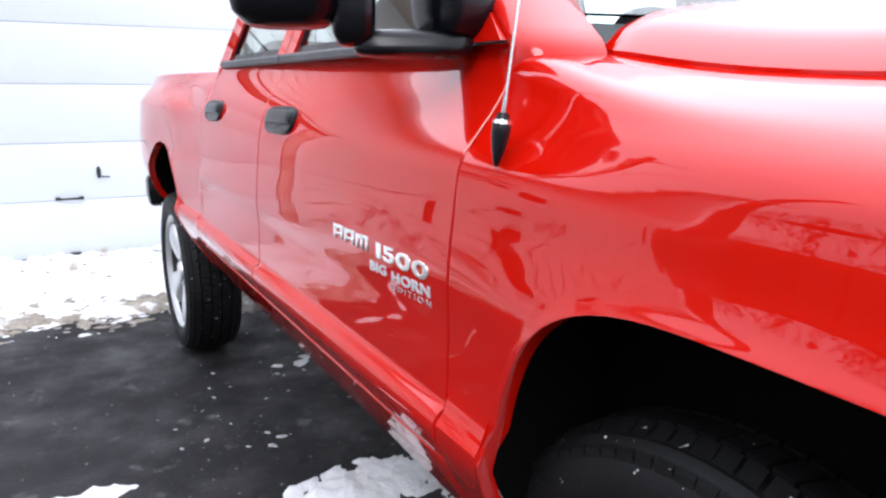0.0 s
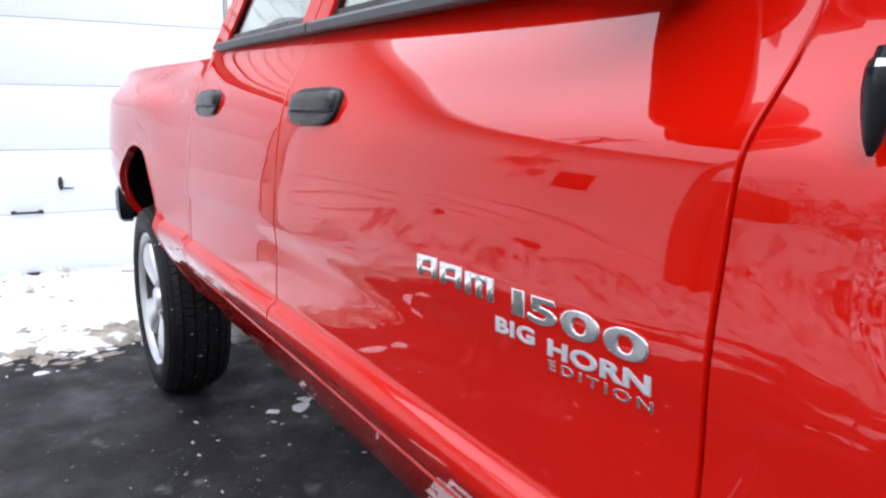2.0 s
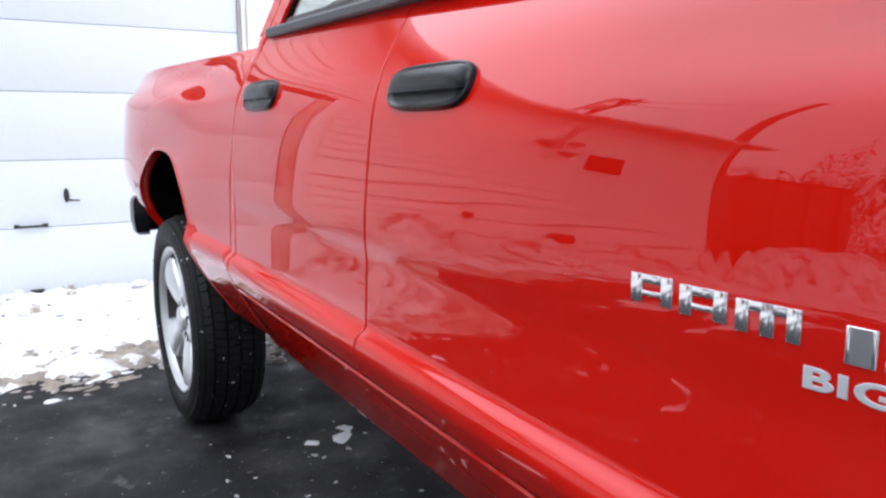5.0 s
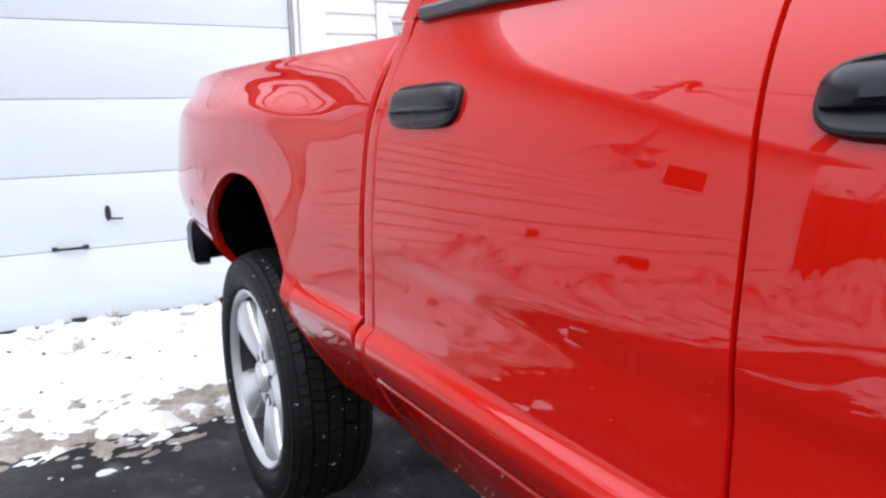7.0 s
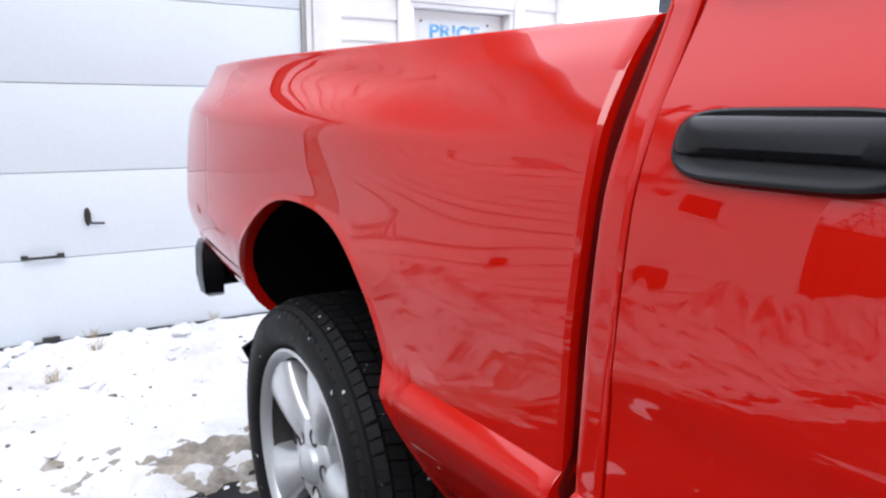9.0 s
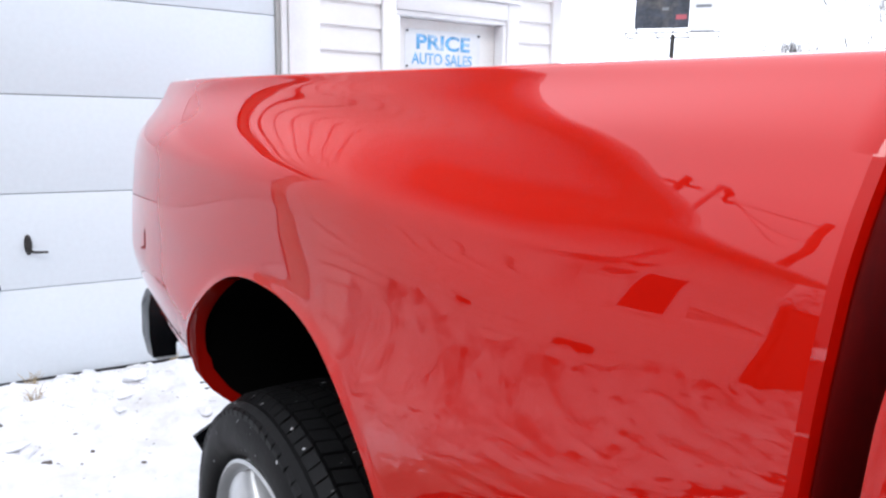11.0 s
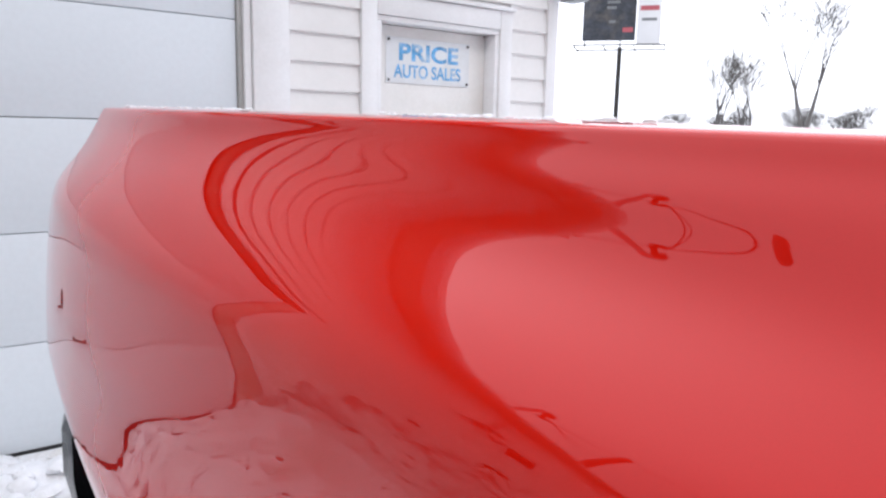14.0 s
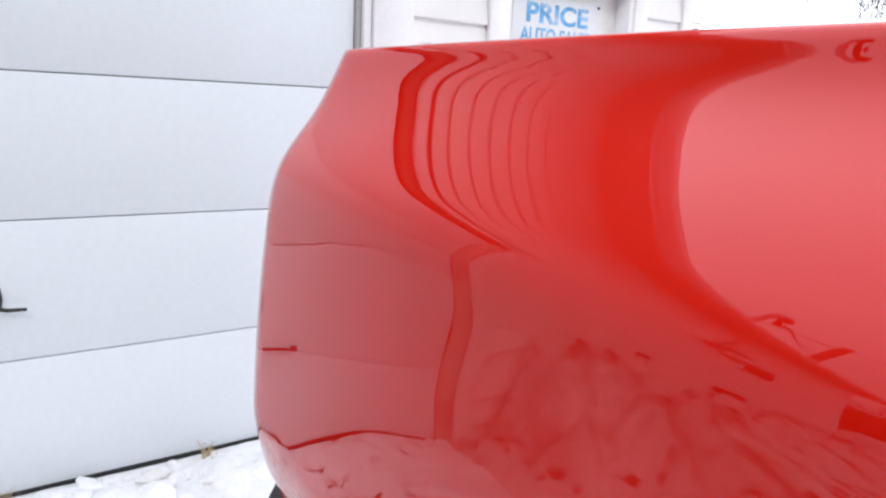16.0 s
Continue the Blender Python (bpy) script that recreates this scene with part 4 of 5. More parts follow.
def plaque(name, w, h, slot, m):
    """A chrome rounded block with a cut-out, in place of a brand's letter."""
    bm = bmesh.new()
    t = 0.28
    if slot == "arch":
        pieces = [(0, w * t, 0, h), (w * (1 - t), w, 0, h), (w * t - 0.001, w * (1 - t) + 0.001, h * 0.68, h), (w * t - 0.001, w * (1 - t) + 0.001, h * 0.25, h * 0.45)]
    else:
        pieces = [(0, w * 0.22, 0, h), (w * 0.39, w * 0.61, 0, h), (w * 0.78, w, 0, h), (w * 0.21, w * 0.79, h * 0.68, h)]
    for x0, x1, y0, y1 in pieces:
        add_box(bm, x0, x1, y0, y1, -0.002, 0.0055, 0.0013, 2)
    return part(name, from_bm(name, bm, CHROME, 40), front_door, "chrome badge block", m)


for k, slot in enumerate(("arch", "arch", "comb")):
    plaque("badge_block", 0.053 if k < 2 else 0.062, 0.030, slot, badge_at(-2.503 - 0.061 * k, 1.092))
for digit, y, w in (("1", -2.722, 0.024), ("5", -2.752, 0.050), ("0", -2.807, 0.059), ("0", -2.871, 0.059)):
    letters("badge_digit", digit, 0.031, CHROME, badge_at(y, 1.0905), front_door, w, 0.004, 0.0008, 0.0004, "chrome digit")
for word, y, w in (("BIG", -2.690, 0.074), ("HORN", -2.787, 0.1465)):
    letters("badge_letter", word, 0.0195, SILVER, badge_at(y, 1.060), front_door, w, 0.003, 0.0003, 0.0004, "satin silver letter", 1.08)
letters("badge_letter", "EDITION", 0.0118, CHROME, badge_at(-2.788, 1.0435), front_door, 0.149, 0.0016, 0.0002, 0.0, "small chrome letter", 1.4)


# ---- the building ----
WALL_Y, W0, W1, EAVE = 6.45, -8.05, 3.21, 3.97
G0, G1, GTOP, SEC = -1.62, 1.10, 2.43, 0.485
D0, D1, DTOP = 1.87, 2.735, 2.06


def wall_mesh():
    """Front wall core with the garage opening and the doorway cut through."""
    bm = bmesh.new()
    y0, y1 = WALL_Y + 0.02, WALL_Y + 0.17
    for x0, x1, z0, z1 in ((W0, G0 - 0.05, 0, EAVE), (G0 - 0.05, G1 + 0.05, GTOP + 0.05, EAVE), (G1 + 0.05, D0, 0, EAVE), (D0, D1, DTOP, EAVE), (D1, W1, 0, EAVE)):
        add_box(bm, x0, x1, y0, y1, z0, z1)
    return from_bm("wall_south", bm, SIDING, 0)


south = thing("wall_south", wall_mesh(), "white lap-sided wall of a long low workshop", "wall", kind="structure")
thing("wall_east", box("wall_east", SIDING, W1 - 0.15, W1 - 0.002, WALL_Y + 0.172, WALL_Y + 9, 0, EAVE), "white side wall of the workshop", "wall", kind="structure")
thing("wall_west", box("wall_west", SIDING, W0 + 0.002, W0 + 0.15, WALL_Y + 0.172, WALL_Y + 9, 0, EAVE), "white end wall of the workshop", "wall", kind="structure")
thing("wall_north", box("wall_north", SIDING, W0 + 0.152, W1 - 0.152, WALL_Y + 8.85, WALL_Y + 9, 0, EAVE), "white rear wall of the workshop", "wall", kind="structure")


def roof_mesh():
    v, f = [], []
    ridge = WALL_Y + 4.5
    pts = [(WALL_Y - 0.42, EAVE), (ridge, EAVE + 1.6), (WALL_Y + 9.42, EAVE)]
    for x in (W0 - 0.3, W1 + 0.3):
        for d in (0.0, 0.14):
            v += [(x, y, z + d) for y, z in pts]
    f = [(0, 1, 7, 6), (1, 2, 8, 7), (3, 9, 10, 4), (4, 10, 11, 5), (0, 6, 9, 3), (2, 5, 11, 8), (0, 3, 4, 1), (1, 4, 5, 2), (6, 7, 10, 9), (7, 8, 11, 10), (0, 2, 8, 6)]
    return mesh_of("roof", v, f, ROOF, 20)


thing("roof", roof_mesh(), "dark shingled gable roof over the workshop", "roof", kind="structure")
thing("trim_fascia", box("trim_fascia", TRIM, W0 - 0.3, W1 + 0.3, WALL_Y - 0.445, WALL_Y - 0.422, EAVE - 0.03, EAVE + 0.13, 0.004), "white fascia board under the eave", "fascia", kind="structure")
thing("gutter", box("gutter", TRIM, W0 - 0.3, W1 + 0.3, WALL_Y - 0.54, WALL_Y - 0.447, EAVE + 0.0, EAVE + 0.10, 0.02, 3), "white metal eaves gutter along the fascia", "gutter", kind="structure")

thing("trim_soffit", box("trim_soffit", SOFFIT, W0 - 0.3, W1 + 0.3, WALL_Y - 0.420, WALL_Y - 0.022, EAVE - 0.016, EAVE - 0.003, 0.003), "weathered plywood soffit under the eave", "soffit", kind="structure")


def board(x0, x1, h=0.145):
    """One lap board: its lower edge stands proud."""
    pts = [(-0.020, 0.0), (-0.020, 0.010), (-0.001, h + 0.004), (0.018, h + 0.004), (0.018, 0.0)]
    v = [(x, y, z) for x in (x0, x1) for y, z in pts]
    n = len(pts)
    return mesh_of("siding_board", v, [(k, (k + 1) % n, n + (k + 1) % n, n + k) for k in range(n)] + [tuple(range(n)), tuple(range(n, 2 * n))], SIDING, 0)


LAP = 0.145
runs = {"a": (W0 + 0.06, G0 - 0.312), "b": (1.365, D0 - 0.10), "c": (D1 + 0.10, W1 - 0.08), "d": (G0 - 0.308, D0 - 0.115)}
board_me = {k: board(*r) for k, r in runs.items()}
board_me["e"] = board(D0 - 0.10, D1 + 0.10)
for k in range(29):
    z = 0.045 + LAP * k
    for key, z0, z1 in (("a", 0, 9), ("b", 0, 2.60), ("c", 0, 9), ("d", 2.60, 9), ("e", DTOP + 0.12, 9)):
        if z0 <= z and z + (0.1 if key == "b" else 0) < min(z1, EAVE):
            part("siding_board", board_me[key], south, "", Matrix.Translation((0, WALL_Y, z)))

# garage door
gd = tagged(new("door_1"), "white sectional garage door with plain flat panels", "garage door", kind="structure")
gd.matrix_basis = Matrix.Translation((0, WALL_Y, 0))


def section_mesh(h):
    bm = bmesh.new()
    add_box(bm, G0, G1, 0.0, 0.045, 0.002, h - 0.002, 0.004, 2)
    return from_bm("door_section", bm, DOORWHITE, 30)


sec_me = section_mesh(SEC)
for k in range(5):
    part("door_section", sec_me, gd, "", Matrix.Translation((0, 0, 0.012 + SEC * k)))
part("backing", box("backing", SEAM, G0 + 0.01, G1 - 0.01, 0.03, 0.05, 0.01, GTOP), gd, "grey tongue behind the section joints")
part("bottom_seal", box("bottom_seal", SEAL, G0, G1, 0.0, 0.04, -0.005, 0.018, 0.004), gd, "black rubber bottom seal")
lock = part("lock_handle", lathe("lock_handle", IRON, [(-0.012, 0.001), (-0.012, 0.018), (-0.004, 0.026), (0.0, 0.026)], 24, axis="y"), gd, "tarnished turn handle", Matrix.Translation((-0.207, 0, 0.723)) @ Matrix.Diagonal((0.72, 1, 2.05, 1)))
part("lever", tube("lever", IRON, [(-0.207, -0.010, 0.700), (-0.205, -0.03, 0.695), (-0.18, -0.036, 0.688), (-0.122, -0.036, 0.685)], [0.008, 0.008, 0.007, 0.006]), gd, "tarnished lock lever")
pull = part("pull_handle", tube("pull_handle", IRON, [(-0.54, 0.0, 0.5), (-0.54, -0.03, 0.5), (-0.52, -0.036, 0.5), (-0.38, -0.036, 0.5), (-0.36, -0.03, 0.5), (-0.36, 0.0, 0.5)], [0.008] * 6), gd, "dark iron lift handle", Matrix.Translation((0, 0, 0.012)))
for x in (-0.54, -0.36):
    part("foot_plate", box("foot_plate", IRON, x - 0.018, x + 0.018, -0.005, 0.0, 0.487, 0.513, 0.002), pull)
part("floor_clip", box("floor_clip", IRON, -0.495, -0.405, -0.03, 0.0, 0.006, 0.042, 0.005), gd, "grey steel bottom clip")

for x0, x1, mat, d, nm in ((G1 + 0.004, G1 + 0.028, JAMB, 0.012, "grey weather strip"), (G1 + 0.03, 1.165, TRIM, 0.03, "white garage jamb"), (G0 - 0.155, G0 - 0.012, RUSTY, 0.012, "rust-stained pale garage jamb")):
    thing("trim_jamb", box("trim_jamb", mat, x0, x1, WALL_Y - d, WALL_Y + 0.06, 0.0, GTOP + 0.03, 0.004), nm + " beside the garage door", "door trim", kind="structure")
for x0, x1 in ((1.170, 1.358), (G0 - 0.305, G0 - 0.158)):
    thing("trim_casing", box("trim_casing", TRIM, x0, x1, WALL_Y - 0.045, WALL_Y + 0.02, 0.0, GTOP + 0.118, 0.005), "white board casing beside the garage door", "door trim", kind="structure")
# the dark brown of this board stands for the shadow above the door
thing("trim_head", box("trim_head", HEAD_SHADE, G0 - 0.153, 1.166, WALL_Y - 0.014, WALL_Y + 0.02, GTOP + 0.034, GTOP + 0.118, 0.004), "head board over the garage door, brown for the shadow there", "door trim", kind="structure")
thing("trim_head", box("trim_head", TRIM, G0 - 0.305, 1.358, WALL_Y - 0.045, WALL_Y + 0.02, GTOP + 0.122, GTOP + 0.208, 0.005), "white head casing over the garage door", "door trim", kind="structure")
thing("trim_drip", box("trim_drip", SEAM, G0 - 0.305, 1.358, WALL_Y - 0.060, WALL_Y + 0.018, GTOP + 0.211, GTOP + 0.226, 0.003), "dark drip edge over the garage head casing", "door trim", kind="structure")
for x0, x1 in ((W1 - 0.078, W1 + 0.012), (W0 - 0.012, W0 + 0.058)):
    thing("trim_corner", box("trim_corner", TRIM, x0, x1, WALL_Y - 0.028, WALL_Y + 0.1, 0.0, EAVE - 0.01, 0.004), "white corner board of the workshop", "corner trim", kind="structure")

# sign door
pd = tagged(new("door_2"), "off-white steel door set back in a white frame", "door", kind="structure")
pd.matrix_basis = Matrix.Translation((0, WALL_Y, 0))
part("door_leaf", box("door_leaf", STEELDOOR, D0 + 0.034, D1 - 0.034, 0.075, 0.115, 0.02, DTOP - 0.034, 0.004), pd)
part("door_knob", lathe("door_knob", STEEL, [(0.075, 0.018), (0.05, 0.012), (0.035, 0.026), (0.02, 0.026), (0.012, 0.001)], 24, axis="y"), pd, "steel door knob", Matrix.Translation((D0 + 0.10, 0, 0.98)))
for nm, x0, x1, z0, z1 in (("door_jamb", D0 + 0.002, D0 + 0.032, 0, DTOP - 0.032), ("door_jamb", D1 - 0.032, D1 - 0.002, 0, DTOP - 0.032), ("door_head", D0 + 0.002, D1 - 0.002, DTOP - 0.03, DTOP - 0.002)):
    part(nm, box(nm, TRIM, x0, x1, -0.02, 0.14, z0, z1, 0.003), pd)
for nm, x0, x1, z0, z1 in (("casing", D0 - 0.095, D0, 0, DTOP + 0.11), ("casing", D1, D1 + 0.095, 0, DTOP + 0.11), ("casing_head", D0 + 0.002, D1 - 0.002, DTOP, DTOP + 0.108)):
    part(nm, box(nm, TRIM, x0, x1, -0.032, 0.02, z0, z1, 0.005), pd)
part("casing_cap", box("casing_cap", TRIM, D0 - 0.11, D1 + 0.11, -0.05, 0.02, DTOP + 0.112, DTOP + 0.135, 0.004), pd)
part("threshold", box("threshold", JAMB, D0 + 0.01, D1 - 0.01, -0.02, 0.14, -0.002, 0.02, 0.003), pd, "grey sill plate")

S0, S1, SZ0, SZ1 = 1.985, 2.575, 1.712, 1.965
sign = thing("shop_sign", box("shop_sign", SIGN, 0, S1 - S0, -0.006, 0.0, 0, SZ1 - SZ0, 0.002), "white metal sign with faded blue lettering on the door", "sign", Matrix.Translation((S0, WALL_Y + 0.074, SZ0)))
FLAT = Matrix.Translation((0, -0.0065, 0)) @ Matrix.Rotation(radians(90), 4, "X")
letters("sign_letter", "PRICE", 0.098, BLUE, Matrix.Translation((0.085, 0, 0.125)) @ FLAT, sign, 0.42, 0.0006, 0, 0.003, "faded blue letter")
letters("sign_letter", "AUTO SALES", 0.075, BLUE, Matrix.Translation((0.05, 0, 0.03)) @ FLAT, sign, 0.475, 0.0006, 0, 0.0015, "faded blue letter")
screw_me = lathe("screw", IRON, [(0, 0.008), (-0.004, 0.008), (-0.006, 0.004), (-0.0062, 0.0005)], 12, axis="y")
for x in (0.015, S1 - S0 - 0.015):
    for z in (0.015, SZ1 - SZ0 - 0.015):
        part("screw", screw_me, sign, "dark screw", Matrix.Translation((x, -0.006, z)))


# wall fittings
def flood(m, label):
    """A twin flood lamp hung on a conduit, its round heads at two heights."""
    e = tagged(new("flood_lamp"), label, "wall lamp")
    e.matrix_basis = m
    part("conduit", tube("conduit", FLOODGREY, [(-0.16, -0.03, 1.05), (-0.14, -0.04, 0.5), (-0.06, -0.06, 0.12), (-0.02, -0.06, -0.05)], [0.035, 0.035, 0.04, 0.045], 10), e)
    part("bracket", box("bracket", FLOODGREY, -0.13, 0.08, -0.08, 0.02, 0.02, 0.16, 0.02), e)
    for x, z, turn in ((0.20, 0.16, 25), (-0.16, -0.17, -20), (-0.20, 0.26, -35)):
        part("head", lathe("head", FLOODGREY, [(0.0, 0.05), (-0.06, 0.07), (-0.14, 0.12), (-0.19, 0.13), (-0.192, 0.118), (-0.15, 0.0005)], 24, axis="y"), e, "", Matrix.Translation((x, -0.06, z)) @ pose(0, 0, 0, 30, 0, turn))
    return e


flood(Matrix.Translation((-4.58, WALL_Y - 0.03, 2.60)), "grey flood lamps on a conduit on the siding")
mast = tagged(new("service_mast"), "grey electric service mast with a hooded head above the eaves", "service mast")
mast.matrix_basis = Matrix.Translation((-4.02, WALL_Y - 0.10, 0))
part("pipe", tube("pipe", FLOODGREY, [(0, 0.02, EAVE - 0.05), (0, 0.0, EAVE + 0.6), (0, 0, 5.30)], [0.045] * 3, 12), mast)
part("weather_head", tube("weather_head", FLOODGREY, [(0.01, 0, 5.26), (-0.01, 0, 5.40), (-0.09, 0, 5.46), (-0.20, 0, 5.42), (-0.27, 0, 5.31)], [0.055, 0.075, 0.085, 0.085, 0.07], 12), mast)
for k in range(3):
    part("drip_loop", tube("drip_loop", SEAL, spline([(-0.25, 0.02 * k, 5.32), (-0.32, 0.02 * k, 5.16 - 0.03 * k), (-0.45, 0.02 * k, 5.14), (-0.52, 0.03 * k, 5.24 + 0.05 * k), (-0.62, 0.04 * k, 5.27 + 0.05 * k)], 5), [0.014] * 21, 6), mast)
for k in range(2):
    part("service_drop", tube("service_drop", SEAL, [(-0.6 + (-6.88) * q, 0.04 * k + 2.35 * q, 5.27 + 0.06 * k + (3.4 + 0.6 * k) * q - 1.6 * q * (1 - q)) for q in np.linspace(0, 1, 14)], [0.009] * 14, 6), mast)
wl1 = tagged(new("wall_lamp"), "grey hooded lamp at the corner of the workshop", "wall lamp")
wl1.matrix_basis = Matrix.Translation((3.17, WALL_Y - 0.03, 2.30))
part("arm", box("arm", FLOODGREY, -0.03, 0.03, -0.06, 0.02, 0.0, 0.06, 0.01), wl1)
part("hood", box("hood", FLOODGREY, -0.02, 0.12, -0.20, -0.05, -0.04, 0.07, 0.02, 3), wl1)
win = tagged(new("window_1"), "small dark sliding window in the siding", "window", kind="structure")
win.matrix_basis = Matrix.Translation((-5.80, WALL_Y - 0.018, 2.28)) @ Matrix.Diagonal((1.06, 1.0, 1.2, 1))
for nm, x0, x1, z0, z1 in (("window_frame", -0.52, 0.52, 0.22, 0.27), ("window_frame", -0.52, 0.52, -0.27, -0.22), ("window_frame", -0.52, -0.47, -0.218, 0.218), ("window_frame", 0.47, 0.52, -0.218, 0.218)):
    part(nm, box(nm, TRIM, x0, x1, -0.03, 0.02, z0, z1, 0.004), win)
part("pane", box("pane", GLASSDARK, -0.20, 0.468, -0.008, 0.0, -0.216, 0.216), win, "dark glass pane")
part("pane", box("pane", SIGN, -0.468, -0.21, -0.012, -0.002, -0.216, 0.216), win, "pale covered pane")
thing("meter_box", box("meter_box", IRON, -0.19, 0.19, -0.14, 0.02, -0.09, 0.09, 0.05, 4), "dark oval meter box on the siding", "meter", Matrix.Translation((-5.1, WALL_Y - 0.02, 0.74)))
thing("vent_hood", box("vent_hood", IRON, -0.05, 0.05, -0.07, 0.02, -0.04, 0.04, 0.015), "small dark vent hood on the siding", "vent", Matrix.Translation((-3.7, WALL_Y - 0.02, 0.95)))


# ---- ground, snow ----
def ground_mesh():
    v, f = [], []
    rings = [0, 2, 4, 8, 16, 40, 120, 400, 1500, 4000]
    n = 48
    for r in rings[1:]:
        v += [(r * math.cos(2 * math.pi * k / n), 3 + r * math.sin(2 * math.pi * k / n), 0.0) for k in range(n)]
    v.append((0, 3, 0))
    c = len(v) - 1
    f = [(c, k, (k + 1) % n) for k in range(n)]
    for i in range(len(rings) - 2):
        f += [(i * n + k, (i + 1) * n + k, (i + 1) * n + (k + 1) % n, i * n + (k + 1) % n) for k in range(n)]
    return mesh_of("ground", v, f, ASPHALT, 0)


thing("ground", ground_mesh(), "dark wet asphalt yard with worn patches", "ground", kind="structure")


def fbm(x, y, s, o=4, seed=0.0):
    return noise.fractal(Vector((x * s, y * s, seed)), 1.0, 2.0, o)


def snow_height(x, y):
    edge = 4.42 + 0.10 * (x < -1.0) * (-x - 1.0) * 0.5 - 0.10 * max(0, x) + 0.22 * fbm(x, y, 1.4, 5, 3.1) + 0.10 * fbm(x, y, 7, 3, 1.7) + 0.14 * fbm(0.6 * x, y, 17, 5, 2.3)
    h = min(1.0, max(-1, (y - edge) / 0.5)) * 0.055 + 0.015 * fbm(x, y, 11, 6, 7.7)
    rough = 0.052 * fbm(x, y, 5.5, 7, 9.0)
    if h > 0:
        h = h + rough * min(1, h / 0.03) * (0.5 + max(0, (y - 5.2)) * 0.35)
        h *= max(0.12, min(1, (6.47 - y) / 0.28)) if G0 < x < G1 else 1
    far = max(0.0, min(1.0, (-x - 1.75) / 0.6))
    bank = far * (0.48 + 0.22 * fbm(x, 0, 0.9, 3, 4.0)) * math.exp(-(((y - 6.15) / 0.62) ** 2)) * (1 + 0.75 * fbm(x, y, 2.6, 6, 6.0))
    h = max(h, 0) + max(0, bank - 0.01) if (h > 0 or bank > 0.01) else max(h, bank - 0.01)
    streak = fbm(x * 0.45, y * 1.6, 1.0, 5, 12.0) + 0.25 * fbm(x, y, 6, 3, 2.0)
    left = max(0.0, min(1.0, (-x - 1.3) / 2.4))
    s2 = (streak - (0.62 - 0.50 * left)) * 0.05
    crumbs = (0.8 * fbm(x, y, 6.0, 5, 20.0) - 0.86 + 0.45 * fbm(x, y, 0.9, 2, 5.0) + 0.3 * math.exp(-((y - 4.1) / 0.25) ** 2)) * 0.05
    near = -1.0
    for px, py, rx, ry in ((0.52, 1.78, 0.40, 0.15), (-0.42, 2.12, 0.17, 0.07), (1.1, 1.6, 0.4, 0.3)):
        q = ((x - px) / rx) ** 2 + ((y - py) / ry) ** 2
        near = max(near, 0.022 * max(-2.0, 1 - q) + 0.020 * fbm(x, y, 6, 5, 8.0) + 0.022 * fbm(x, y, 19, 5, 9.0))
    return max(h, min(s2, 0.03), min(crumbs, 0.015), near)


def snow_mesh(name, x0, x1, y0, y1, step, mat=SNOW):
    xs, ys = np.arange(x0, x1 + step, step), np.arange(y0, y1 + step, step)
    hs = [[snow_height(x, y) for y in ys] for x in xs]
    v, f, idx = [], [], {}

    def at(i, j):
        if (i, j) not in idx:
            idx[(i, j)] = len(v)
            v.append((xs[i], ys[j], max(hs[i][j], -0.03)))
        return idx[(i, j)]

    for i in range(len(xs) - 1):
        for j in range(len(ys) - 1):
            if max(hs[i][j], hs[i + 1][j], hs[i][j + 1], hs[i + 1][j + 1]) > 0:
                f.append((at(i, j), at(i + 1, j), at(i + 1, j + 1), at(i, j + 1)))
    return mesh_of(name, v, f, mat, 80)


def slush_mesh():
    """A thin ragged film of brown slush along the edge of the snow."""
    xs, ys = np.arange(-3.0, 2.0, 0.02), np.arange(4.0, 5.3, 0.02)
    v, f, idx = [], [], {}
    hs = [[0.028 * min(1, 1.3 - abs(y - 4.62 - 0.12 * fbm(x, y, 1.2, 4, 31.0)) / 0.28) + 0.024 * fbm(x, y, 4.0, 5, 33.0) + 0.022 * fbm(x, y, 13.0, 4, 35.0) + 0.020 * fbm(0.6 * x, y, 27.0, 4, 37.0) for y in ys] for x in xs]
    for i in range(len(xs) - 1):
        for j in range(len(ys) - 1):
            if max(hs[i][j], hs[i + 1][j], hs[i][j + 1], hs[i + 1][j + 1]) > 0.004:
                q = []
                for a, b in ((i, j), (i + 1, j), (i + 1, j + 1), (i, j + 1)):
                    if (a, b) not in idx:
                        idx[(a, b)] = len(v)
                        v.append((xs[a], ys[b], max(hs[a][b] - 0.004, -0.03)))
                    q.append(idx[(a, b)])
                f.append(q)
    return mesh_of("slush", v, f, SLUSH, 80)


thing("slush", slush_mesh(), "thin brown slush at the edge of the snow", "slush", kind="stuff")


